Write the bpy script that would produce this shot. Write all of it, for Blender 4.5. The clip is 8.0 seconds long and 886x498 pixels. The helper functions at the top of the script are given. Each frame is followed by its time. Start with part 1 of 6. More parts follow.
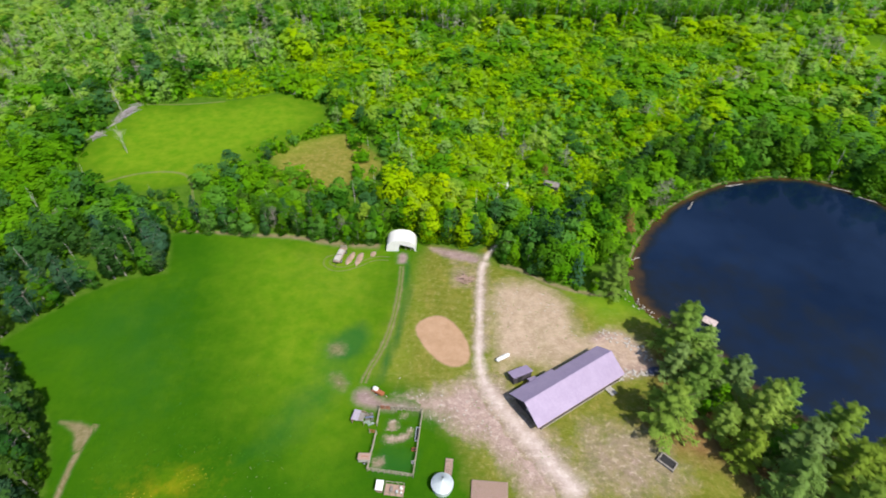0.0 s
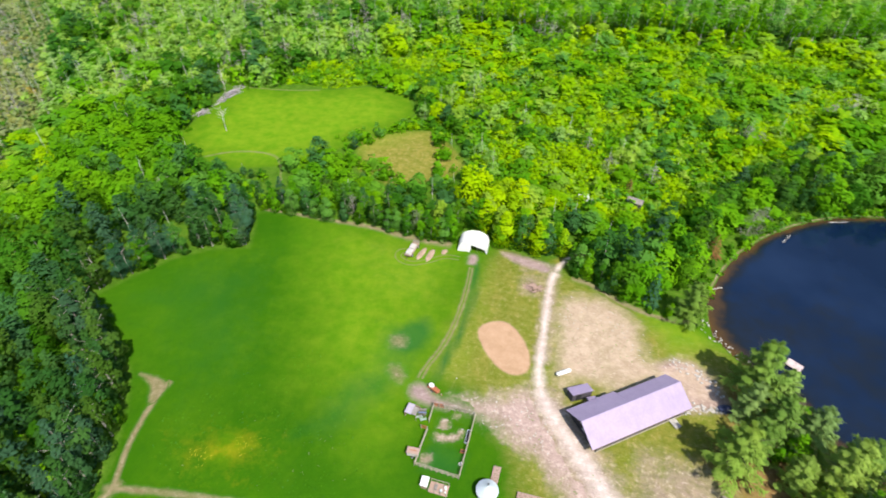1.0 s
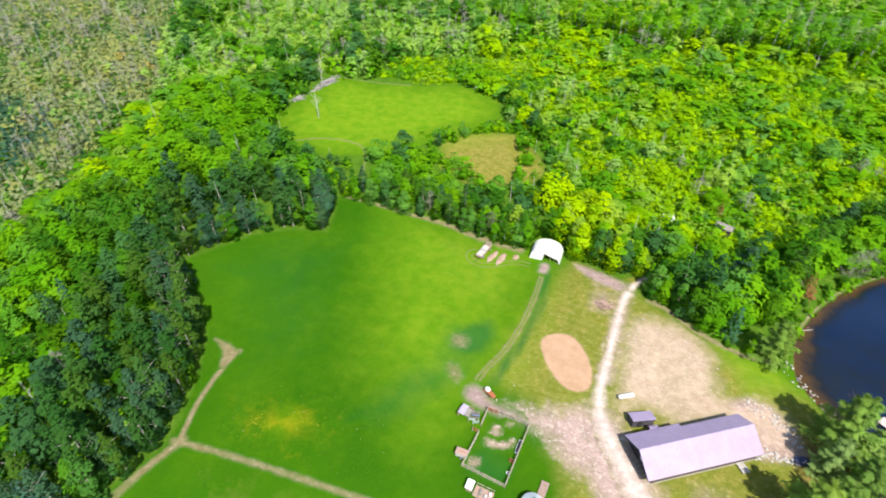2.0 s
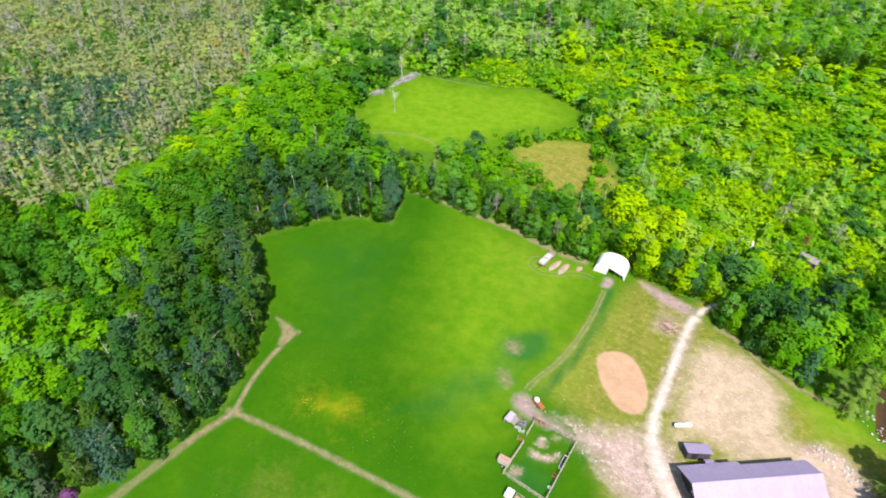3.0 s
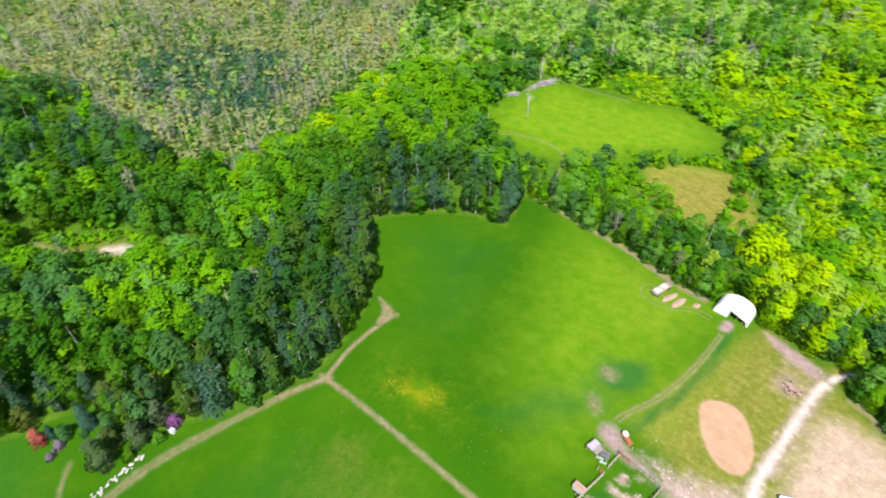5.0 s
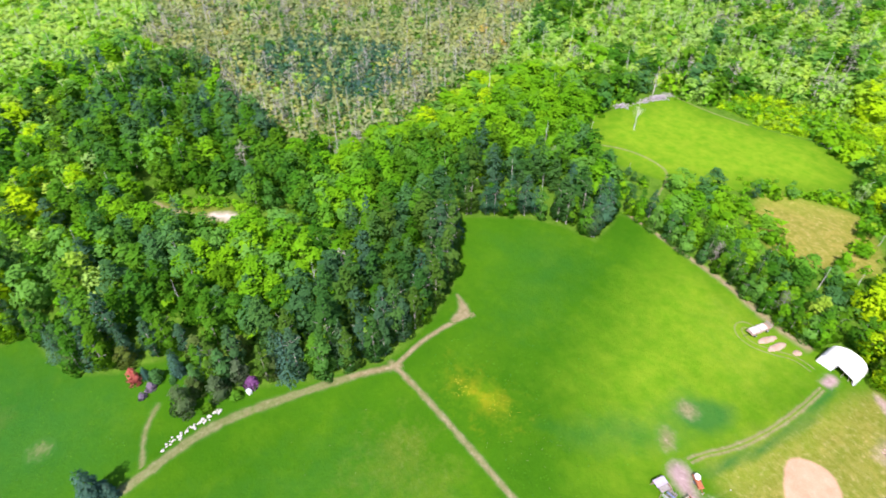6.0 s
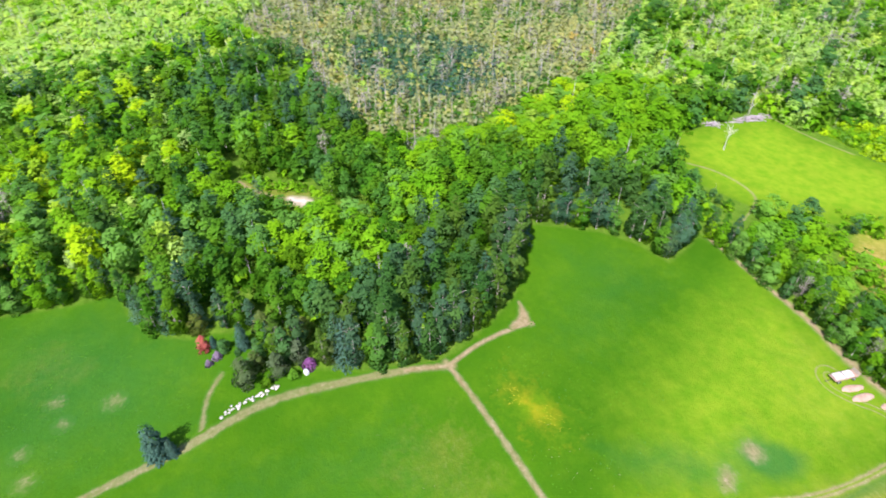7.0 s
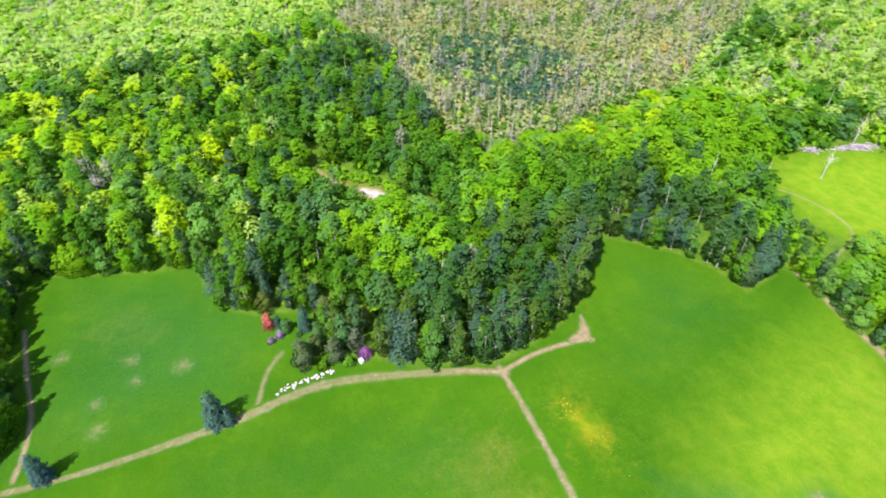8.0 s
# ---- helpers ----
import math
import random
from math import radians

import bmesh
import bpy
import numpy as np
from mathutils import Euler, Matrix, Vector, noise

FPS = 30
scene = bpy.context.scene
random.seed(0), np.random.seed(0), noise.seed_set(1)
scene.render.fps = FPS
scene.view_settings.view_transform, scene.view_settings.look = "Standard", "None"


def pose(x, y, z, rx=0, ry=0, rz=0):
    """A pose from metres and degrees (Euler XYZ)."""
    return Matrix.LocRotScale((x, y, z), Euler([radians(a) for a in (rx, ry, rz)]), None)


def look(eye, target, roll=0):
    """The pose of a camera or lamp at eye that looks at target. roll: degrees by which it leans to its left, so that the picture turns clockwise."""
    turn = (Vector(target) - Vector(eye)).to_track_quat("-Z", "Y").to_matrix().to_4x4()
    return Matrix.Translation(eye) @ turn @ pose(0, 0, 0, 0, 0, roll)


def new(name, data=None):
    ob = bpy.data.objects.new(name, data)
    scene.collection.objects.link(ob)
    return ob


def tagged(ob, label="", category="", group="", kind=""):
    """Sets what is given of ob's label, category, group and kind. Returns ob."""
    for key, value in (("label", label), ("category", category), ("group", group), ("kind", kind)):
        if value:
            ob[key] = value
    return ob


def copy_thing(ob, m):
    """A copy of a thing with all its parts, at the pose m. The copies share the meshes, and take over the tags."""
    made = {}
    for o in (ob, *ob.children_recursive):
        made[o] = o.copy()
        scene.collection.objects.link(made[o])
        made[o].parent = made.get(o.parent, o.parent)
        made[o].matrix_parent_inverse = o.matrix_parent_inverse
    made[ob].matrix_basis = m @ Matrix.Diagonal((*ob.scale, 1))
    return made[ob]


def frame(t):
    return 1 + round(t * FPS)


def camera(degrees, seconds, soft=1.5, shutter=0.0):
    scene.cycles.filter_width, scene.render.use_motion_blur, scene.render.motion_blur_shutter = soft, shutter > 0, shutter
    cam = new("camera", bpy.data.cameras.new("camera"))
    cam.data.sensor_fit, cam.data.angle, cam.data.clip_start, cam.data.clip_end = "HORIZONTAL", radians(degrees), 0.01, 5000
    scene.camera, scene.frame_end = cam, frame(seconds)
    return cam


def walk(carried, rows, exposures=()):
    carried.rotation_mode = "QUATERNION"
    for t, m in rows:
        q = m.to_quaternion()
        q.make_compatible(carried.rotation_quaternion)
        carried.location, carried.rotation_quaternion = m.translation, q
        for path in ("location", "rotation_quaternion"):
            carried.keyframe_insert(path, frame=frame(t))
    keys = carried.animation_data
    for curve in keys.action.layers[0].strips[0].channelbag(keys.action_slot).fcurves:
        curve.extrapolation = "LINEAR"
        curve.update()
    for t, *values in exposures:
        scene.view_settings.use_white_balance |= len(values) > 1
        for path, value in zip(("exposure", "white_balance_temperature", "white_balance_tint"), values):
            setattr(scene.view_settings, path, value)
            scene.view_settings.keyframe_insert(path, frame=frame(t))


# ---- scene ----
cam = camera(77.46, 8.0, soft=1.8, shutter=0.5)
START, DRIFT = Vector((0.0, 0.0, 90.0)), Vector((-1.18, 1.58, -3.58))  # the drone sinks a little while it turns
TURNS = [  # seconds, yaw to the left, pitch
    (0.0, 2.64, -41.63), (0.5, 7.61, -41.49), (1.0, 12.44, -41.36), (1.5, 17.38, -41.26), (1.7, 19.34, -41.22),
    (2.8, 29.29, -41.03), (3.0, 30.75, -40.99), (3.5, 34.41, -40.90), (4.0, 37.22, -40.86), (4.5, 40.68, -40.80),
    (4.7, 42.32, -40.77), (5.8, 55.41, -40.56), (6.0, 57.13, -40.53), (6.5, 61.58, -40.38), (7.0, 66.15, -40.27),
    (7.5, 70.65, -40.12), (8.0, 75.03, -40.00)]
walk(cam, [(t, pose(*(START + DRIFT * t / 8.0), 90 + pitch, 0, yaw)) for t, yaw, pitch in TURNS],
     exposures=[(0.0, 0.60, 6700, 11), (0.6, 0.82, 6700, 11), (1.2, 1.00, 6700, 10), (1.6, 1.06, 6700, 10), (3.0, 1.11, 6700, 10), (4.7, 1.10, 6700, 11), (6.0, 1.37, 6400, 25), (8.0, 1.50, 6350, 31)])

# ---- sky and sun ----
SUN_FROM = Vector((0.66, -0.75, 0))
SUN_ELEVATION = radians(54)
world = bpy.data.worlds.new("sky")
scene.world = world
world.use_nodes = True
wn = world.node_tree
sky = wn.nodes.new("ShaderNodeTexSky")
sky.sky_type = "NISHITA"
sky.sun_disc = False
sky.sun_elevation = SUN_ELEVATION
sky.sun_rotation = math.atan2(SUN_FROM.x, SUN_FROM.y)
wn.links.new(sky.outputs[0], wn.nodes["Background"].inputs[0])
wn.nodes["Background"].inputs[1].default_value = 0.11
sun_data = bpy.data.lights.new("sun", "SUN")
sun_data.energy, sun_data.angle, sun_data.color = 4.2, radians(0.53), (1.0, 0.95, 0.86)
sun = new("sun", sun_data)
toward = SUN_FROM.normalized() * math.cos(SUN_ELEVATION) + Vector((0, 0, math.sin(SUN_ELEVATION)))
sun.matrix_world = look(toward * 300, (0, 0, 0))


# ---- material helpers ----
def material(name, rough=0.8, metal=0.0):
    m = bpy.data.materials.new(name)
    m.use_nodes = True
    b = m.node_tree.nodes["Principled BSDF"]
    b.inputs["Roughness"].default_value, b.inputs["Metallic"].default_value = rough, metal
    b.inputs["Specular IOR Level"].default_value = 0.3
    return m, m.node_tree, b


def node(nt, kind, **sets):
    n = nt.nodes.new(kind)
    for key, value in sets.items():
        n.inputs[key].default_value = value
    return n


def coords(nt):
    """World-sized coordinates of a thing that stands at the origin."""
    return nt.nodes.new("ShaderNodeTexCoord").outputs["Object"]


def grain(nt, vec, scale, detail=3.0, rough=0.6, stretch=None):
    if stretch:
        mp = node(nt, "ShaderNodeMapping")
        mp.inputs["Scale"].default_value = stretch
        nt.links.new(vec, mp.inputs["Vector"])
        vec = mp.outputs[0]
    n = node(nt, "ShaderNodeTexNoise", Scale=scale, Detail=detail, Roughness=rough)
    nt.links.new(vec, n.inputs["Vector"])
    return n.outputs["Fac"]


def ramp(nt, fac, lo, hi, a=0.0, b=1.0):
    n = node(nt, "ShaderNodeMapRange")
    for i, v in enumerate((lo, hi, a, b)):
        n.inputs[i + 1].default_value = v
    nt.links.new(fac, n.inputs[0])
    return n.outputs[0]


def math_node(nt, op, a, b):
    n = nt.nodes.new("ShaderNodeMath")
    n.operation = op
    for i, v in enumerate((a, b)):
        if isinstance(v, (int, float)):
            n.inputs[i].default_value = v
        else:
            nt.links.new(v, n.inputs[i])
    return n.outputs[0]


def mix(nt, fac, a, b):
    n = nt.nodes.new("ShaderNodeMix")
    n.data_type = "RGBA"
    for sock, v in ((n.inputs["Factor"], fac), (n.inputs["A"], a), (n.inputs["B"], b)):
        if isinstance(v, (int, float)):
            sock.default_value = v
        elif isinstance(v, tuple):
            sock.default_value = (*v, 1)
        else:
            nt.links.new(v, sock)
    return n.outputs["Result"]


def mask(nt, name):
    a = nt.nodes.new("ShaderNodeAttribute")
    a.attribute_name = name
    return a.outputs["Fac"]


def bump(nt, b, height, strength, distance):
    n = node(nt, "ShaderNodeBump", Strength=strength, Distance=distance)
    nt.links.new(height, n.inputs["Height"])
    nt.links.new(n.outputs[0], b.inputs["Normal"])


def ragged(nt, value, vec, scale=0.9, amount=0.5, soft=0.25):
    """A mask from an attribute, its edge broken up by grain."""
    g = math_node(nt, "ADD", math_node(nt, "MULTIPLY", grain(nt, vec, scale, 5, 0.65), 0.65), math_node(nt, "MULTIPLY", grain(nt, vec, scale * 4.3, 4, 0.7), 0.35))
    s = math_node(nt, "ADD", value, math_node(nt, "MULTIPLY", math_node(nt, "SUBTRACT", g, 0.5), amount))
    return ramp(nt, s, 0.5 - soft, 0.5 + soft)


def turf(nt, vec):
    """Meadow grass in several scales."""
    wide = ramp(nt, grain(nt, vec, 0.028, 3), 0.36, 0.64)
    mid = ramp(nt, grain(nt, vec, 0.16, 5, 0.65), 0.38, 0.66)
    weed = ramp(nt, grain(nt, vec, 0.75, 4, 0.7), 0.50, 0.72)
    fine = ramp(nt, grain(nt, vec, 3.5, 4, 0.75), 0.3, 0.7)
    pale = ramp(nt, grain(nt, vec, 0.075, 4, 0.6), 0.46, 0.70)
    c = mix(nt, wide, (0.014, 0.073, 0.001), (0.028, 0.103, 0.002))
    c = mix(nt, math_node(nt, "MULTIPLY", pale, 0.48), c, (0.058, 0.134, 0.003))
    c = mix(nt, math_node(nt, "MULTIPLY", mid, 0.40), c, (0.022, 0.086, 0.003))
    c = mix(nt, math_node(nt, "MULTIPLY", weed, 0.38), c, (0.014, 0.062, 0.003))
    return mix(nt, math_node(nt, "MULTIPLY", fine, 0.38), c, (0.042, 0.122, 0.006))


def soil(nt, vec, dark, light, pale, clods=1.0):
    """Earth from dark to pale; clods: how strongly crusts and crumbs stand out."""
    a = ramp(nt, grain(nt, vec, 0.35, 5, 0.65), 0.35, 0.65)
    b = ramp(nt, grain(nt, vec, 4.0, 4, 0.7), 0.40, 0.72)
    clod = ramp(nt, grain(nt, vec, 0.9, 5, 0.75), 0.54, 0.60)
    worn = ramp(nt, grain(nt, vec, 0.65, 6, 0.72, (1.0, 1.4, 1.0)), 0.50, 0.57)
    crumb = ramp(nt, grain(nt, vec, 1.7, 5, 0.8, (1.3, 0.8, 1.0)), 0.40, 0.30)
    c = mix(nt, math_node(nt, "MULTIPLY", b, 0.45), mix(nt, a, dark, light), pale)
    c = mix(nt, math_node(nt, "MULTIPLY", clod, 0.70 * clods), c, pale)
    return mix(nt, math_node(nt, "MULTIPLY", crumb, 0.50 * clods), mix(nt, math_node(nt, "MULTIPLY", worn, 0.5 * clods), c, tuple(x * 0.85 for x in dark)), tuple(x * 0.62 for x in dark))


SANDY = ((0.205, 0.138, 0.128), (0.300, 0.212, 0.196), (0.50, 0.405, 0.375))


def meadow(nt, v):
    """Turf with the dry, lush and flowering zones of the plan."""
    c = turf(nt, v)
    dry = ragged(nt, mask(nt, "dry"), v, 0.18, 0.7, 0.35)
    c = mix(nt, math_node(nt, "MULTIPLY", dry, 0.85), c, soil(nt, v, (0.125, 0.135, 0.014), (0.215, 0.178, 0.038), (0.310, 0.255, 0.095)))
    bare = math_node(nt, "MULTIPLY", ragged(nt, mask(nt, "bare"), v, 0.32, 1.3, 0.36), ramp(nt, mask(nt, "bare"), 0.03, 0.30))
    c = mix(nt, bare, c, soil(nt, v, *SANDY))
    litter = ragged(nt, mask(nt, "litter"), v, 0.3, 0.9, 0.35)
    c = mix(nt, math_node(nt, "MULTIPLY", litter, 0.9), c, soil(nt, v, (0.14, 0.075, 0.030), (0.21, 0.125, 0.055), (0.25, 0.17, 0.09)))
    fresh = ragged(nt, mask(nt, "fresh"), v, 0.12, 0.7, 0.5)
    c = mix(nt, math_node(nt, "MULTIPLY", fresh, 0.92), c, mix(nt, ramp(nt, grain(nt, v, 0.3, 5, 0.65), 0.35, 0.65), (0.090, 0.205, 0.006), (0.155, 0.245, 0.012)))
    lush = ragged(nt, mask(nt, "lush"), v, 0.25, 0.6, 0.3)
    c = mix(nt, math_node(nt, "MULTIPLY", lush, 0.7), c, (0.010, 0.084, 0.018))
    bloom = ragged(nt, mask(nt, "bloom"), v, 0.5, 0.9, 0.35)
    return mix(nt, math_node(nt, "MULTIPLY", bloom, 0.62), c, mix(nt, ramp(nt, grain(nt, v, 0.22, 3), 0.40, 0.62), (0.13, 0.21, 0.004), (0.36, 0.26, 0.012)))


def ground_material():
    m, nt, b = material("meadow_ground", 1.0)
    b.inputs["Specular IOR Level"].default_value = 0.02
    v = coords(nt)
    c = meadow(nt, v)
    marsh = ragged(nt, mask(nt, "marsh"), v, 0.08, 0.5, 0.2)
    wood = ragged(nt, mask(nt, "wood"), v, 0.5, 0.5, 0.2)
    c = mix(nt, wood, c, soil(nt, v, (0.035, 0.100, 0.006), (0.060, 0.140, 0.009), (0.100, 0.160, 0.024)))
    c = mix(nt, marsh, c, soil(nt, v, (0.105, 0.150, 0.036), (0.150, 0.185, 0.050), (0.190, 0.205, 0.080)))
    bed = mask(nt, "bed")
    c = mix(nt, ramp(nt, bed, 0.44, 0.7), c, soil(nt, v, (0.10, 0.065, 0.025), (0.15, 0.10, 0.04), (0.2, 0.15, 0.08)))
    nt.links.new(c, b.inputs["Base Color"])
    bump(nt, b, math_node(nt, "ADD", grain(nt, v, 2.2, 5, 0.7), grain(nt, v, 0.4, 3)), 0.5, 0.25)
    return m


def track_material(name, dark, light, pale, soft=0.22, amount=0.7, scale=0.8, clods=1.0):
    """Bare earth that gives way to turf towards its ragged edge."""
    m, nt, b = material(name, 0.95)
    v = coords(nt)
    core = ragged(nt, mask(nt, "core"), v, scale, amount, soft)
    b.inputs["Specular IOR Level"].default_value = 0.1
    c = mix(nt, core, meadow(nt, v), soil(nt, v, dark, light, pale, clods))
    nt.links.new(c, b.inputs["Base Color"])
    bump(nt, b, grain(nt, v, 3.0, 5, 0.7), 0.5, 0.12)
    return m


def foliage(name, deep, main, light, patch=0.05, shine=0.03):
    """Leaves: varied clump by clump, tree by tree and stand by stand."""
    m, nt, b = material(name, 0.55)
    geo = nt.nodes.new("ShaderNodeNewGeometry")
    info = nt.nodes.new("ShaderNodeObjectInfo")
    stand = ramp(nt, grain(nt, geo.outputs["Position"], patch, 3, 0.65), 0.36, 0.64)
    tree = ramp(nt, grain(nt, geo.outputs["Position"], 0.17, 2), 0.36, 0.64)
    own = math_node(nt, "FRACT", math_node(nt, "ADD", mask(nt, "tint"), info.outputs["Random"]), 0.0)
    c = mix(nt, math_node(nt, "MULTIPLY", stand, 0.55), main, deep)
    c = mix(nt, math_node(nt, "MULTIPLY", tree, 0.25), c, light)
    lime = ramp(nt, grain(nt, geo.outputs["Position"], 0.032, 4, 0.6), 0.50, 0.66)
    c = mix(nt, math_node(nt, "MULTIPLY", lime, 0.6), c, (main[0] * 1.55 + 0.015, main[1] * 1.22, main[2]))
    c = mix(nt, ramp(nt, own, 0.0, 0.40, 0.62, 0.0), c, deep)
    c = mix(nt, ramp(nt, own, 0.55, 0.95, 0.0, 0.62), c, light)
    c = mix(nt, math_node(nt, "MULTIPLY", geo.outputs["Random Per Island"], 0.12), c, light)
    hue = math_node(nt, "FRACT", math_node(nt, "MULTIPLY", own, 13.7), 0.0)
    c = mix(nt, ramp(nt, hue, 0.70, 0.88, 0.0, 0.62), c, (main[0] * 0.95 + 0.020, main[1] * 0.85 + 0.015, main[2] + 0.060))
    c = mix(nt, ramp(nt, hue, 0.30, 0.10, 0.0, 0.62), c, (main[0] * 1.45 + 0.030, main[1] * 1.15 + 0.02, main[2] * 0.7))
    nt.links.new(c, b.inputs["Base Color"])
    b.inputs["Specular IOR Level"].default_value = shine
    thin = nt.nodes.new("ShaderNodeBsdfTranslucent")
    nt.links.new(c, thin.inputs["Color"])
    blend = node(nt, "ShaderNodeMixShader")
    blend.inputs[0].default_value = 0.48
    nt.links.new(b.outputs[0], blend.inputs[1])
    nt.links.new(thin.outputs[0], blend.inputs[2])
    nt.links.new(blend.outputs[0], nt.nodes["Material Output"].inputs["Surface"])
    return m


def plain(name, a, c2, scale=3.0, rough=0.7, metal=0.0, stretch=None, relief=0.15):
    m, nt, b = material(name, rough, metal)
    v = coords(nt)
    f1 = ramp(nt, grain(nt, v, scale, 4, 0.65, stretch), 0.35, 0.65)
    f2 = ramp(nt, grain(nt, v, scale * 7, 3, 0.7, stretch), 0.4, 0.75)
    c = mix(nt, f1, a, c2)
    c = mix(nt, math_node(nt, "MULTIPLY", f2, 0.25), c, tuple(x * 0.6 for x in a))
    nt.links.new(c, b.inputs["Base Color"])
    bump(nt, b, f2, relief, 0.03)
    return m


def water_material():
    m, nt, b = material("pond_water", 0.06)
    v = coords(nt)
    b.inputs["IOR"].default_value = 1.33
    b.inputs["Specular IOR Level"].default_value = 0.38
    near = math_node(nt, "ADD", mask(nt, "shallow"), ramp(nt, grain(nt, v, 0.14, 5, 0.65), 0.3, 0.7, -0.22, 0.22))
    # The lighter blue patches put part of the sky's reflection into the colour.
    deep = mix(nt, ramp(nt, grain(nt, v, 0.028, 4, 0.6), 0.38, 0.66), (0.0020, 0.0080, 0.0260), (0.0065, 0.0165, 0.0450))
    c = mix(nt, ramp(nt, near, 0.08, 0.55), deep, (0.0085, 0.0115, 0.0150))
    c = mix(nt, ramp(nt, near, 0.50, 1.0), c, (0.064, 0.036, 0.012))
    nt.links.new(c, b.inputs["Base Color"])
    bump(nt, b, math_node(nt, "ADD", grain(nt, v, 2.5, 3), grain(nt, v, 0.5, 3, 0.6, (1.0, 2.0, 1.0))), 0.12, 0.08)
    return m


GROUND = ground_material()
ROAD = track_material("pale_gravel", (0.385, 0.312, 0.288), (0.485, 0.410, 0.385), (0.58, 0.520, 0.495), 0.55, 1.7, 0.40, 0.7)
YARD = track_material("trodden_sandy_soil", (0.235, 0.165, 0.145), (0.335, 0.245, 0.220), (0.50, 0.410, 0.375), 0.36, 2.0, 0.30, 0.8)
RING = track_material("orange_sand", (0.295, 0.185, 0.110), (0.36, 0.232, 0.148), (0.42, 0.295, 0.21), 0.30, 0.9, 0.6, 0.35)
TRACK = track_material("worn_grass_track", (0.136, 0.120, 0.052), (0.188, 0.160, 0.090), (0.245, 0.216, 0.138), 0.40, 1.1)
MUD = track_material("bare_mud", (0.190, 0.135, 0.130), (0.260, 0.190, 0.180), (0.33, 0.265, 0.255), 0.42, 1.2, 0.6)
PEN_MUD = track_material("trampled_pen_mud", (0.17, 0.135, 0.090), (0.26, 0.205, 0.155), (0.38, 0.32, 0.27), 0.30, 2.2, 0.9)
DULL = track_material("dull_dried_mud", (0.110, 0.110, 0.045), (0.165, 0.150, 0.075), (0.22, 0.20, 0.12), 0.40, 1.4, 0.9)
WATER = water_material()
LEAF_BRIGHT = foliage("maple_leaves", (0.056, 0.220, 0.004), (0.098, 0.310, 0.006), (0.170, 0.390, 0.010))
LEAF_YELLOW = foliage("yellow_green_leaves", (0.140, 0.340, 0.003), (0.225, 0.440, 0.003), (0.315, 0.520, 0.004))
LEAF_GOLD = foliage("golden_green_leaves", (0.170, 0.370, 0.002), (0.275, 0.480, 0.003), (0.400, 0.580, 0.004))
LEAF_MID = foliage("aspen_leaves", (0.024, 0.120, 0.006), (0.044, 0.178, 0.009), (0.090, 0.255, 0.020))
LEAF_DARK = foliage("poplar_leaves", (0.018, 0.084, 0.013), (0.033, 0.122, 0.021), (0.066, 0.170, 0.040))
# Pale leaves of young aspens; far woods wear them too, in place of haze.
LEAF_PALE = foliage("young_aspen_and_haze_leaves", (0.165, 0.365, 0.045), (0.240, 0.450, 0.070), (0.320, 0.500, 0.110))
LEAF_BROWN = foliage("sparse_marsh_leaves", (0.200, 0.270, 0.090), (0.250, 0.320, 0.120), (0.300, 0.370, 0.160))
LEAF_DEEP = foliage("deep_green_leaves", (0.016, 0.088, 0.003), (0.032, 0.138, 0.005), (0.068, 0.205, 0.010))
LEAF_OLIVE = foliage("olive_leaves", (0.040, 0.095, 0.022), (0.075, 0.145, 0.038), (0.125, 0.200, 0.065))
NEEDLE = foliage("spruce_needles", (0.022, 0.085, 0.040), (0.042, 0.138, 0.068), (0.090, 0.205, 0.115))
NEEDLE_PINE = foliage("pine_needles", (0.085, 0.200, 0.026), (0.190, 0.340, 0.055), (0.340, 0.490, 0.140))
NEEDLE_BLUE = foliage("blue_spruce_needles", (0.030, 0.100, 0.070), (0.058, 0.155, 0.120), (0.110, 0.230, 0.190))
LEAF_RED = foliage("red_leaves", (0.22, 0.050, 0.062), (0.33, 0.095, 0.115), (0.43, 0.18, 0.19))
LEAF_RUST = foliage("rusty_dead_needles", (0.16, 0.07, 0.030), (0.24, 0.115, 0.05), (0.32, 0.17, 0.09))
LEAF_PURPLE = foliage("lilac_blossom", (0.080, 0.030, 0.120), (0.16, 0.075, 0.25), (0.28, 0.17, 0.40))
LEAF_MAUVE = foliage("mauve_blossom", (0.150, 0.150, 0.140), (0.235, 0.205, 0.235), (0.34, 0.28, 0.34))
BARK = plain("bark", (0.055, 0.042, 0.030), (0.10, 0.08, 0.06), 2.0, 0.95)
BARK_PALE = plain("pale_bark", (0.22, 0.20, 0.17), (0.36, 0.34, 0.31), 2.0, 0.9)
TWIG = plain("bare_grey_twigs", (0.145, 0.150, 0.115), (0.235, 0.240, 0.190), 0.3, 0.9)
BRUSH = plain("grey_lilac_brushwood", (0.22, 0.20, 0.21), (0.36, 0.33, 0.35), 2.0, 0.9)
LEAF_ORANGE = foliage("rusty_marsh_leaves", (0.22, 0.22, 0.05), (0.29, 0.27, 0.07), (0.36, 0.33, 0.10))
DEADWOOD = plain("weathered_deadwood", (0.34, 0.32, 0.30), (0.50, 0.48, 0.46), 2.0, 0.9)
ROOF = plain("lilac_grey_sheet_metal", (0.268, 0.218, 0.335), (0.310, 0.256, 0.380), 0.4, 0.55, 0.0, (1, 1, 1), 0.05)
WALL_DARK = plain("dark_stained_siding", (0.045, 0.040, 0.050), (0.075, 0.068, 0.080), 2.0, 0.8)
TIMBER = plain("grey_brown_timber", (0.20, 0.145, 0.105), (0.29, 0.22, 0.165), 2.5, 0.85, 0.0, (1, 6, 1))
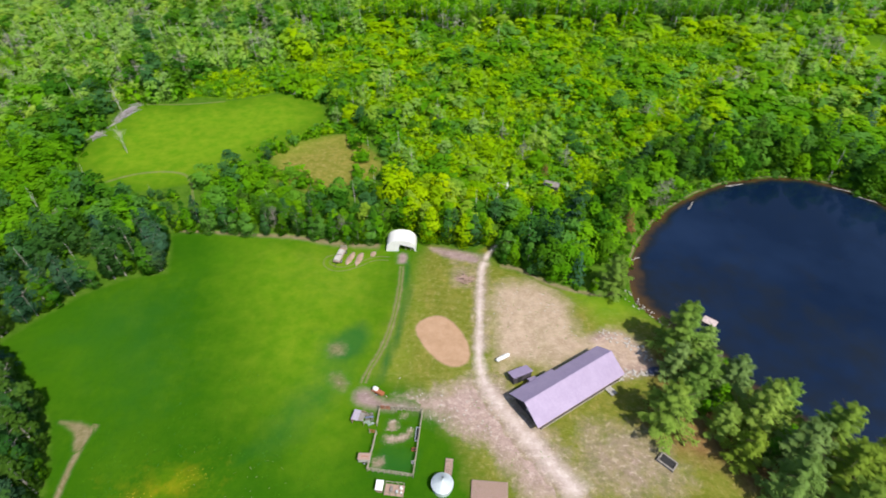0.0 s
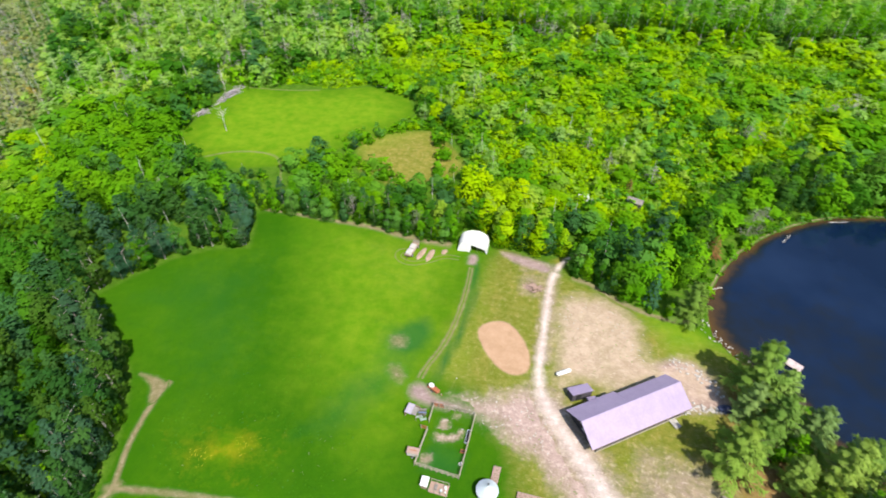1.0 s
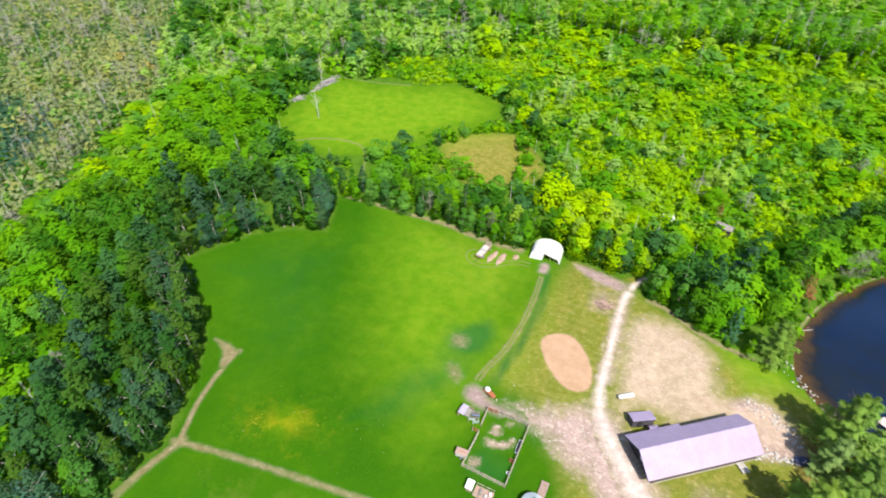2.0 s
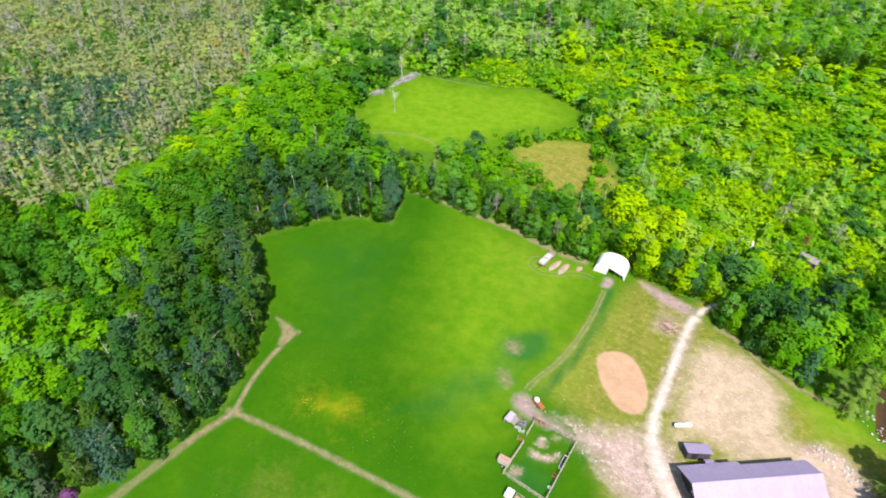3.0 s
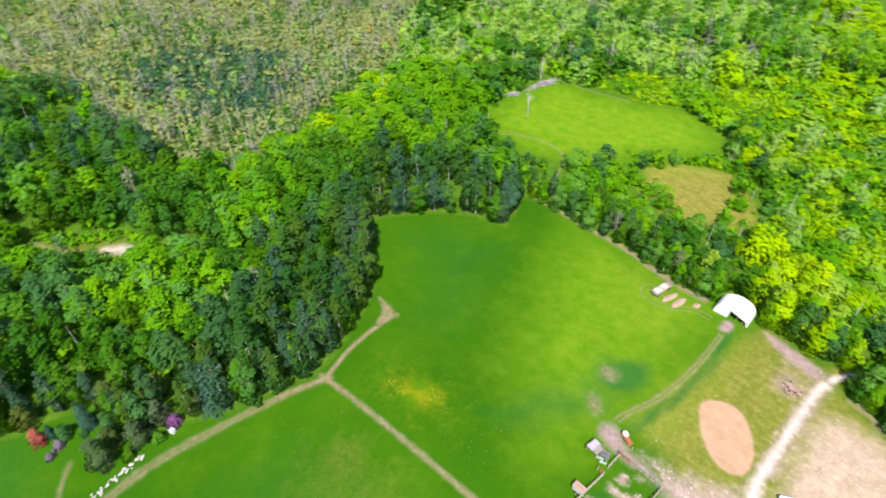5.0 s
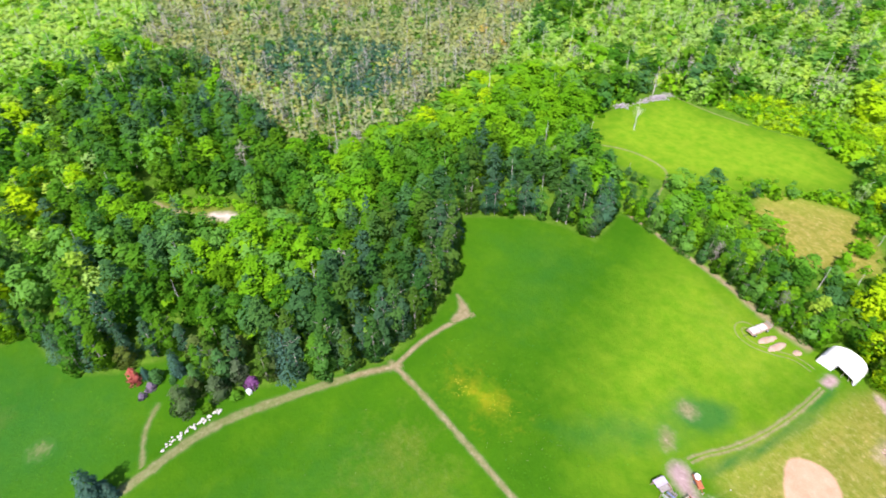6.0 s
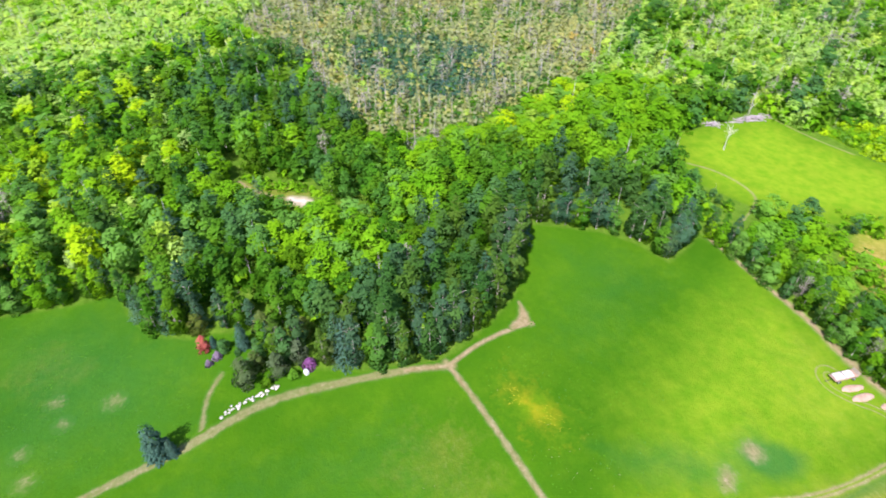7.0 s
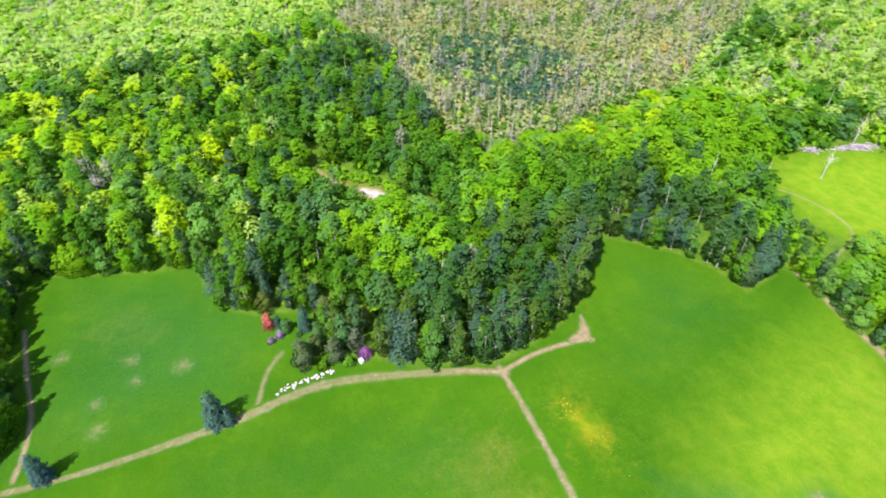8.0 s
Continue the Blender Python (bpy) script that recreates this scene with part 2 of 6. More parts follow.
RAIL = plain("weathered_rail", (0.22, 0.20, 0.15), (0.32, 0.29, 0.23), 3.0, 0.85)
RUST = plain("red_brown_paint", (0.24, 0.075, 0.030), (0.32, 0.12, 0.055), 3.0, 0.7)
WHITE = plain("white_sheet", (0.60, 0.60, 0.60), (0.70, 0.70, 0.70), 0.6, 0.5)
STEEL = plain("galvanised_sheet", (0.40, 0.46, 0.50), (0.50, 0.56, 0.60), 0.8, 0.42, 0.15)
DARK = plain("black_rubber", (0.015, 0.015, 0.017), (0.03, 0.03, 0.034), 4.0, 0.7)
ROCK = plain("pale_fieldstone", (0.30, 0.28, 0.26), (0.46, 0.44, 0.42), 2.0, 0.9)
PLANK = plain("pinkish_deck_boards", (0.27, 0.185, 0.15), (0.35, 0.25, 0.21), 2.0, 0.85, 0.0, (1, 5, 1))
PALE_PLANK = plain("sun_bleached_boards", (0.46, 0.37, 0.36), (0.56, 0.47, 0.46), 2.0, 0.85, 0.0, (1, 5, 1))
LOGGREY = plain("grey_log", (0.16, 0.145, 0.135), (0.25, 0.23, 0.215), 2.0, 0.9)
TARP = plain("dark_blue_tarpaulin", (0.020, 0.028, 0.070), (0.035, 0.045, 0.100), 2.0, 0.5)
BLUEPAINT = plain("blue_paint", (0.10, 0.16, 0.30), (0.16, 0.22, 0.36), 2.0, 0.6)


# ---- mesh helpers ----
def part(name, bm, mat, parent=None, label=""):
    """One mesh object from a bmesh, under a thing or a part."""
    me = bpy.data.meshes.new(name)
    bm.to_mesh(me)
    bm.free()
    me.materials.append(mat)
    ob = new(name, me)
    if parent:
        ob.parent = parent
    return tagged(ob, label)


def thing(name, label, category, place=(0, 0, 0), turn=0.0, group="", kind=""):
    e = new(name)
    e.empty_display_size = 0.2
    e.matrix_basis = Matrix.Translation(place) @ Matrix.Rotation(turn, 4, "Z")
    return tagged(e, label, category, group, kind)


def box(bm, x, y, z, sx, sy, sz, turn=0.0, bevel=0.03):
    """A box with its base centre at x, y, z, its edges bevelled."""
    made = bmesh.ops.create_cube(bm, size=1.0)["verts"]
    m = Matrix.Translation((x, y, z + sz / 2)) @ Matrix.Rotation(turn, 4, "Z") @ Matrix.Diagonal((sx, sy, sz, 1))
    bmesh.ops.transform(bm, matrix=m, verts=made)
    if bevel:
        edges = list({e for v in made for e in v.link_edges})
        bmesh.ops.bevel(bm, geom=edges, offset=min(bevel, 0.3 * min(sx, sy, sz)), segments=1, affect="EDGES")
    return bm


def box_mesh(*args, **kw):
    return box(bmesh.new(), *args, **kw)


def beam(bm, a, b, w, sides=6, tip=1.0):
    """A tapered round bar from a to b."""
    a, b = Vector(a), Vector(b)
    d = b - a
    q = d.to_track_quat("Z", "Y").to_matrix().to_4x4()
    m = Matrix.Translation((a + b) / 2) @ q
    bmesh.ops.create_cone(bm, cap_ends=True, segments=sides, radius1=w / 2, radius2=w / 2 * tip, depth=d.length, matrix=m)
    return bm


def sheet(name, xs, ys, zs, faces, mat, masks=None, normals=None):
    me = bpy.data.meshes.new(name)
    n = len(xs)
    me.vertices.add(n)
    me.vertices.foreach_set("co", np.stack([xs, ys, zs], 1).astype(np.float32).ravel())
    f = np.asarray(faces, np.int32)
    me.loops.add(f.size)
    me.loops.foreach_set("vertex_index", f.ravel())
    me.polygons.add(len(f))
    me.polygons.foreach_set("loop_start", np.arange(0, f.size, f.shape[1], dtype=np.int32))
    me.polygons.foreach_set("loop_total", np.full(len(f), f.shape[1], np.int32))
    for key, val in (masks or {}).items():
        me.attributes.new(key, "FLOAT", "POINT").data.foreach_set("value", np.asarray(val, np.float32))
    me.materials.append(mat)
    me.update(calc_edges=True)
    me.validate()
    if normals is not None:
        me.attributes.new("custom_normal", "FLOAT_VECTOR", "POINT").data.foreach_set("vector", np.asarray(normals, np.float32).ravel())
        me.update()
    return me


def inside(poly, x, y):
    """Which of the points lie inside a closed outline."""
    p = np.array(poly, float)
    q = np.roll(p, -1, 0)
    hit = np.zeros(np.shape(x), bool)
    for (x0, y0), (x1, y1) in zip(p, q):
        cross = (y0 > y) != (y1 > y)
        hit ^= cross & (x < (x1 - x0) * (y - y0) / (y1 - y0 + 1e-12) + x0)
    return hit


def edge_distance(line, x, y, closed=True):
    p = np.array(line, float)
    q = np.roll(p, -1, 0) if closed else p[1:]
    best = np.full(np.shape(x), 1e9)
    for a, b in zip(p, q):
        d = b - a
        s = np.clip(((x - a[0]) * d[0] + (y - a[1]) * d[1]) / (d @ d + 1e-9), 0, 1)
        best = np.minimum(best, np.hypot(x - a[0] - s * d[0], y - a[1] - s * d[1]))
    return best


def within(poly, x, y, soft):
    """1 inside, falling to 0 over the soft width round the outline."""
    d = edge_distance(poly, x, y)
    return np.clip(0.5 + np.where(inside(poly, x, y), d, -d) / soft, 0, 1)


def rounded(line, closed=True, rounds=2):
    """Corners cut by Chaikin's rule."""
    p = np.array(line, float)
    for _ in range(rounds):
        q = np.roll(p, -1, 0) if closed else p[1:]
        a = p if closed else p[:-1]
        r = np.stack([0.75 * a + 0.25 * q, 0.25 * a + 0.75 * q], 1).reshape(-1, 2)
        p = r if closed else np.concatenate([p[:1], r, p[-1:]])
    return p


# ---- the plan ----
MEADOW = [(60, -64), (-60.0, -61.2), (-71.9, -55.6), (-88.5, -61.8), (-102.3, -65.0), (-115.2, -66.3), (-112.4, -53.5), (-109.6, -37.8), (-109.7, -29.4),
          (-101.8, -27.4), (-93.9, -23.3), (-89.6, -16.0), (-89.2, -11.6), (-87.3, -4.8), (-82, -3), (-76, -0.5), (-72.6, 4), (-69.9, 9.8), (-67.4, 14.6),
          (-65.3, 19.6), (-63.7, 27.8), (-65, 33.2), (-69.2, 43.2), (-74, 51), (-81.5, 57.5), (-90, 63.5), (-95, 66), (-92.5, 71),
          (-84.9, 81.6), (-78.1, 86.8), (-68.4, 89.6), (-71, 98), (-74, 104), (-62, 104), (-52, 103.3), (-43, 103.5), (-31, 101.2),
          (-20, 102), (-18, 108), (-11, 108), (-8, 103), (-2, 102), (5, 102), (7.5, 103), (9, 96), (13, 95), (22, 89), (30, 87.0), (36, 90),
          (41, 84), (46, 77), (62, 57), (76, 40), (84, -20)]
POND = [(38.6, 91.6), (39.4, 97), (44.5, 107.7), (52.6, 118.3), (64.9, 128.5), (78.1, 134.9), (91.8, 137.0), (102.4, 134.6), (109.6, 129.6),
        (114.7, 122.6), (119.7, 110.4), (120.8, 97.4), (116, 80), (106, 66), (98, 50), (90, 42), (80, 43), (71, 50), (63, 57), (56.5, 64), (50, 71.5), (44.5, 78), (40.6, 82.6), (38.2, 87)]
HILL = [(-117, 138), (-117, 150), (-115.5, 159), (-113.5, 172), (-98, 172), (-80, 177), (-65, 183), (-52, 177.5), (-46.5, 166),
        (-49, 155), (-58, 147), (-63, 139), (-72, 127), (-90, 121), (-108, 124)]
DRY = [(-60, 145), (-47, 153.5), (-38, 155.5), (-30, 148), (-23, 138), (-28, 127), (-42, 122), (-54, 128)]
SANDPIT = [(-147, 3), (-142, -1), (-128, 9), (-118, 12), (-120, 19), (-132, 20.5), (-140, 12)]
LANE_N = [(6.2, 98), (9.0, 103), (14.5, 106), (13.5, 110), (7, 106), (4.5, 101)]
FAR_FIELD = [(154, 220), (163, 215), (174, 224), (184, 240), (182, 248), (166, 246)]
GLADE = [(122, 171), (136, 173.5), (152, 176), (152, 181), (136, 178.5), (122, 176)]
MARSH = [(-153, 48), (-148, 60), (-146, 71), (-150, 94), (-158, 112), (-172, 140), (-186, 160), (-218, 202), (-270, 250), (-340, 260), (-430, 120), (-420, 40), (-305, 36), (-275, 15), (-250, 26), (-225, 40), (-192, 36), (-168, 42)]
YOUNG = [(-237, -160), (-236, -107), (-230, -67), (-240, -41), (-246, -14), (-275, 15), (-305, 36), (-430, 30), (-430, -240), (-290, -240)]
DARK_MARSH = [(-240, 58), (-232, 92), (-205, 112), (-178, 106), (-164, 82), (-176, 58), (-205, 48)]
BLUE_WOOD = [(-157, 44), (-150, 30), (-172, 6), (-222, -2), (-240, 20), (-226, 38), (-192, 34), (-170, 41)]
SCRUB = [(-84, 178), (-62, 185), (-44, 178), (-36, 196), (-60, 208), (-98, 196), (-100, 178)]
GOLD = [(-218, -98), (-186, -104), (-168, -70), (-160, -44), (-190, -46)]
REGROWTH = [(-36, 178), (-22, 140), (-14, 124), (24, 118), (44, 130), (62, 150), (84, 178), (104, 205), (112, 240), (80, 248), (30, 246), (-30, 238), (-62, 236), (-60, 205), (-50, 190)]
TALL_EDGE = [(-76, 243), (-32, 245), (-7, 243), (30, 253), (55, 249), (81, 255), (105, 251), (136, 266), (170, 262)]
MAPLES = [(-22, 104), (-10, 140), (12, 146), (20, 120), (6, 103)]
RIDGE = [(-148, 72), (-150, 95), (-150, 120), (-120, 138), (-104, 128), (-100, 105), (-110, 92), (-130, 75)]
SPRUCES = [(-112, 78), (-98, 62), (-66, 88), (-72, 100), (-96, 102)]
DARK_WOOD = [(-64, 15), (-62, 34), (-72, 54), (-92, 66), (-98, 60), (-90, 34), (-84, 8), (-76, 0), (-70, 4)]

BARE = [([(7, 89.5), (17, 90.5), (23.5, 85), (24, 76), (27, 73.5), (33, 77), (38, 73), (36, 66), (28, 72), (19, 66.5), (11, 69), (8, 64), (6.8, 76)], 6.0, 0.46),
        ([(-12, 58), (-5, 59.5), (1, 63), (3, 66), (8, 64), (13, 59), (19, 50), (24, 40), (12, 40), (7, 48), (0, 52.5), (-4, 55.5)], 6.0, 0.66),
        ([(22, 56), (32, 55), (38, 51), (40, 44), (30, 40), (20, 44)], 8.0, 0.56), ([(26, 74), (30, 77.5), (34, 76), (38, 72), (40, 67), (32, 65), (31, 70)], 3.0, 1.0),
        ([(3.0, 100), (6.5, 100), (6.6, 92), (6.2, 70), (2.4, 70), (2.8, 92)], 3.0, 0.55),
        ([(-3, 97), (3, 96), (4, 88), (-2, 88)], 5.0, 0.5), ([(-8.5, 101.5), (-3.5, 101), (3.5, 99.5), (0, 97.0), (-5, 99)], 3.0, 0.65)]
PINE_BED = [(34, 56), (39, 50), (46, 47), (52, 38), (66, 30), (72, 44), (62, 55), (52, 66), (44, 74), (38, 70), (40, 60)]
rng = np.random.default_rng(7)


def zones(x, y):
    """The masks of the plan at points of the ground."""
    pick = [within([(-9, 104), (-14, 84), (-17, 64), (-4, 58), (4, 40), (14, 30), (60, 20), (60, 60), (40, 82), (28, 87), (8, 98)], x, y, 7.0) * 0.72,
            within([(-48, 100), (-36, 84), (-20, 78), (-18, 96), (-28, 101)], x, y, 18.0) * 0.36,
            within(DRY, x, y, 9.0),  within(SANDPIT, x, y, 5.0) * 0.50, within(LANE_N, x, y, 2.0),
            within([(-54, 26), (-36, 30), (-34, 20), (-44, 10), (-52, 16)], x, y, 20.0) * 0.34,
            within([(-102.7, -40.6), (-88.9, -28.7), (-80.9, -42.2), (-96.6, -52.2)], x, y, 16.0) * 0.28]
    dry = np.max(pick, 0)
    bare = np.max([within(p, x, y, f) * k for p, f, k in BARE], 0)
    litter = within(PINE_BED, x, y, 7.0)
    # The wide soft meadow outline only turns the turf lighter and yellower.
    fresh = np.max([within(HILL, x, y, 24.0) * 0.85, within(REGROWTH, x, y, 10.0) * 0.7, within(SCRUB, x, y, 6.0), within(FAR_FIELD, x, y, 3.0), within(GLADE, x, y, 2.0) * 0.9, within([(-56, 104), (-48, 80), (-40, 58), (-24, 48), (-16, 60), (-15, 80), (-17, 103)], x, y, 20.0) * 0.64,
                    within([(32, 90), (24, 88), (30, 78), (40, 82)], x, y, 5.0) * 0.7, within([(36, 91), (38.4, 98), (43.5, 109), (51.6, 119.4), (48, 122), (39, 111), (34, 99)], x, y, 3.0)], 0)
    # The three widest outlines only turn the western turf a deeper green.
    lush = np.max([within([(-110.4, -56.4), (-63.0, -57.4), (-65.4, -18.6), (-87.3, -11.1), (-108.7, -28.9)], x, y, 30.0) * 0.55, within([(-60, 22), (-30, 28), (-50, -40), (-61.4, -28.3)], x, y, 30.0) * 0.40,
                   within([(-72, 60), (-88, 66), (-80, 86), (-60, 90), (-50, 60), (-58, 44)], x, y, 30.0) * 0.42, within([(-30, 74), (-20, 75), (-19, 66), (-22, 57), (-30, 46), (-38, 44), (-33, 58), (-29, 64)], x, y, 9.0) * 0.55,
                   within([(-12.3, 96), (-11.0, 86), (-12, 74), (-14.5, 62), (-16, 60.5), (-15.5, 66), (-13.2, 76), (-13.0, 86), (-13.6, 96)], x, y, 2.0),
                   within([(-26.5, 66.5), (-27, 71), (-24.5, 74.5), (-20.5, 77), (-18.5, 74), (-19.5, 69), (-22.5, 66)], x, y, 4.0) * 0.95,
                   within([(-14, 43), (-7, 43), (-6, 48), (-14, 50)], x, y, 3.0) * 0.6], 0)
    bloom = np.maximum(within([(-57, 40), (-50, 43), (-43, 44), (-39, 42), (-43, 37), (-52, 35)], x, y, 16.0) * 0.40, within([(-50, 40.5), (-46, 42.5), (-43.5, 41.5), (-45.5, 38.5), (-50, 38)], x, y, 7.0) * 0.95)
    return {"dry": dry, "lush": lush, "bloom": bloom, "bare": bare, "litter": litter, "fresh": fresh}


def build_ground():
    fine_x, fine_y = np.arange(-160, 160.1, 1.6), np.arange(-80, 190.1, 1.6)
    out = np.array([4, 10, 20, 40, 70, 120, 200, 400, 800, 1600, 3200.0])
    xs = np.concatenate([fine_x[0] - out[::-1], fine_x, fine_x[-1] + out])
    ys = np.concatenate([fine_y[0] - out[::-1], fine_y, fine_y[-1] + out])
    gx, gy = np.meshgrid(xs, ys)
    x, y = gx.ravel(), gy.ravel()
    bed = within(rounded(POND), x, y, 6.0)
    z = np.where(bed > 0.5, -3.0 * (bed - 0.5), 0.0) - 0.25 * bed
    clear = np.max([within(p, x, y, 3.0) for p in (MEADOW, HILL, DRY, FAR_FIELD, GLADE, SANDPIT, SCRUB, REGROWTH)] + [bed], 0)
    nx, ny = len(xs), len(ys)
    i = (np.arange(ny - 1)[:, None] * nx + np.arange(nx - 1)).ravel()
    me = sheet("ground", x, y, z, np.stack([i, i + 1, i + nx + 1, i + nx], 1), GROUND,
               {"bed": bed, "wood": 1 - clear, **zones(x, y),
                "marsh": within(MARSH, x, y, 14.0)})
    me.shade_smooth()
    return tagged(new("ground", me), "mown green meadow grass with dry worn patches", "ground", kind="structure")


FORK = [(-73.0, 51.0), (-65.2, 50.6), (-65.4, 46.5), (-66.4, 45.0), (-67.6, 48.4), (-70, 50.1)]
WAYS = [([(-61.8, 30.4), (-62.9, 27.5), (-64.6, 21.6)], 1.5), ([(-62.6, 29.6), (-61, 29.9), (-57, 30.3)], 1.1), ([(-62.2, 29.4), (-63.0, 32), (-64.7, 37), (-65.6, 44), (-65.3, 50.4)], 1.1)]


def joined(x, y, core):
    """Where the worn tracks of the meadow meet, each carries the wear of the others."""
    reach = [np.clip(1.12 - edge_distance(rounded(line, False, 3), x, y, False) / (0.9 * w) * 1.35, 0, 1) for line, w in WAYS]
    return np.max([core, *reach, within(rounded(FORK), x, y, 1.0)], 0)


def filled(name, outline, mat, label, category, z, fade, cell=0.45, kind="structure", strength=1.0):
    """A worn or wet patch of ground: a fine sheet with a mask that falls off towards its edge."""
    p = rounded(outline)
    lo, hi = p.min(0) - fade, p.max(0) + fade
    gx, gy = np.meshgrid(np.arange(lo[0], hi[0], cell), np.arange(lo[1], hi[1], cell))
    ny, nx = gx.shape
    x, y = gx.ravel(), gy.ravel()
    core = within(p, x, y, fade) * strength
    if mat is TRACK:
        core = np.maximum(core, joined(x, y, core) * (core > 0.02))
    i = (np.arange(ny - 1)[:, None] * nx + np.arange(nx - 1)).ravel()
    quads = np.stack([i, i + 1, i + nx + 1, i + nx], 1)
    quads = quads[core[quads].max(1) > 0.02]
    used, back = np.unique(quads, return_inverse=True)
    me = sheet(name, x[used], y[used], np.full(len(used), z), back.reshape(-1, 4), mat, {"core": core[used], **zones(x[used], y[used])})
    return tagged(new(name, me), label, category, kind=kind)


def ribbon(name, line, width, mat, label, category, z, ruts=0.0, kind="structure", strength=1.0):
    """A way along a line; ruts: the share of its width that keeps grass in the middle."""
    p = rounded(line, False, 3)
    steps = np.concatenate([[0], np.cumsum(np.hypot(*np.diff(p, axis=0).T))])
    s = np.arange(0, steps[-1], 0.6)
    c = np.stack([np.interp(s, steps, p[:, 0]), np.interp(s, steps, p[:, 1])], 1)
    d = np.gradient(c, axis=0)
    d /= np.linalg.norm(d, axis=1, keepdims=True)
    n = np.stack([-d[:, 1], d[:, 0]], 1)
    across = np.linspace(-1.0, 1.0, 13)
    wide = (width if np.isscalar(width) else np.interp(s, np.linspace(0, steps[-1], len(width)), width)) * np.ones(len(s))
    wobble = 1 + 0.14 * np.sin(s * 0.9) * np.sin(s * 0.37 + 1) + 0.07 * np.sin(s * 2.3 + 2)
    pts = c[:, None] + n[:, None] * (across[None, :, None] * (wide * wobble)[:, None, None] * 0.9)
    core = np.clip(1.05 - np.abs(across) * 1.2, 0, 1)
    if ruts:
        core = np.clip(core - ruts * np.exp(-(across / 0.22) ** 2), 0, 1)
    ends = np.clip(np.minimum(s, steps[-1] - s) / 1.2 + 0.3, 0, 1)
    worn = (strength * core[None] * ends[:, None]).ravel()
    if mat is TRACK and strength == 1.0:
        worn = joined(pts[..., 0].ravel(), pts[..., 1].ravel(), worn)
    k, w = pts.shape[:2]
    i = (np.arange(k - 1)[:, None] * w + np.arange(w - 1)).ravel()
    me = sheet(name, pts[..., 0].ravel(), pts[..., 1].ravel(), np.full(k * w, z), np.stack([i, i + w, i + w + 1, i + 1], 1), mat,
               {"core": worn, **zones(pts[..., 0].ravel(), pts[..., 1].ravel())})
    return tagged(new(name, me), label, category, kind=kind)


build_ground()


def build_water():
    p = rounded(POND)
    gx, gy = np.meshgrid(np.arange(30, 124, 1.2), np.arange(38, 142, 1.2))
    ny, nx = gx.shape
    x, y = gx.ravel(), gy.ravel()
    ok = inside(p, x, y)
    d = edge_distance(p, x, y)
    i = (np.arange(ny - 1)[:, None] * nx + np.arange(nx - 1)).ravel()
    quads = np.stack([i, i + 1, i + nx + 1, i + nx], 1)
    quads = quads[(ok | (d < 1.6))[quads].all(1)]
    used, back = np.unique(quads, return_inverse=True)
    shallow = np.clip(1 - d / np.where((y < 96) & (x < 54), 8.0, np.where((y < 116) & (x < 54), 4.5, np.where(y < 80, 3.0, 3.2))), 0, 1)
    murk = np.clip(1 - np.hypot(x - 52, y - 62) / 48, 0, 1) * 0.75
    shallow = np.maximum(shallow, np.clip(murk, 0, 0.24))
    me = sheet("pond_water", x[used], y[used], np.full(len(used), -0.22), back.reshape(-1, 4), WATER, {"shallow": shallow[used]})
    tagged(new("pond_water", me), "dark blue pond water, brown in the shallows", "water", kind="structure")


build_water()
ribbon("shore_edge", [(39.0, 97), (44.1, 108), (52.2, 118.6), (64.6, 128.9), (78.0, 135.4), (91.9, 137.5), (102.7, 135.1), (110.0, 130.0), (115.7, 122.6)], 0.55, TRACK, "thin tan edge of the pond shore", "shore", -0.03)
ribbon("gravel_road", [(5.8, 98.2), (4.4, 93.8), (4.3, 83.0), (4.1, 73.5), (4.1, 66.4), (5.4, 61.6), (9.0, 56.4), (13.0, 51.2), (16.7, 46.4), (21.0, 41.2)],
       [1.5, 1.5, 1.5, 1.5, 1.8, 2.3, 2.9, 3.2, 3.4, 3.4], ROAD, "pale gravel farm road beside the barn", "road", 0.030)
PLOT = track_material("dry_sandy_plot", (0.275, 0.200, 0.138), (0.385, 0.292, 0.218), (0.52, 0.440, 0.365), 0.50, 1.8, 0.20, 0.4)
filled("worn_yard", [(7, 89.5), (17, 90.5), (23.5, 85), (24, 76), (27, 73.5), (33, 77), (38, 73), (36, 66), (28, 72), (19, 66.5), (11, 69), (8, 64), (6.8, 76)],
       PLOT, "bare sandy building plot with tufts of grass", "soil", 0.012, 5.0, strength=0.82)
filled("trodden_yard", [(-12, 58), (-5, 59.5), (1, 63), (7, 63), (11, 57), (16, 49), (21, 40), (13, 41), (7, 49.5), (0, 53), (-4, 55.5)],
       YARD, "trodden pinkish yard soil with stones and tufts", "soil", 0.018, 6.0, strength=0.84)
filled("riding_ring", [(-8.5, 78.0), (-5.0, 79.8), (-1.8, 78.4), (1.2, 74.0), (2.6, 69.5), (1.4, 66.6), (-1.6, 66.0), (-4.6, 67.8), (-7.4, 71.2), (-9.6, 75.2)],
       RING, "oval patch of smooth orange sand in the grass", "sand", 0.016, 0.9, 0.3)
ribbon("meadow_track", [(-61.2, 31.2), (-62.9, 27.5), (-64.6, 21.6), (-66.9, 9), (-68.4, -2), (-67.3, -9.5), (-64.7, -17.6), (-63.3, -25.4), (-61.1, -39.0), (-60.1, -50.6), (-60.3, -63.1)],
       [1.5, 1.5, 1.6, 1.7, 1.7, 1.5, 1.3, 1.0, 1.0, 1.0], TRACK, "worn two-wheel track along the wood", "track", 0.020, 0.45)
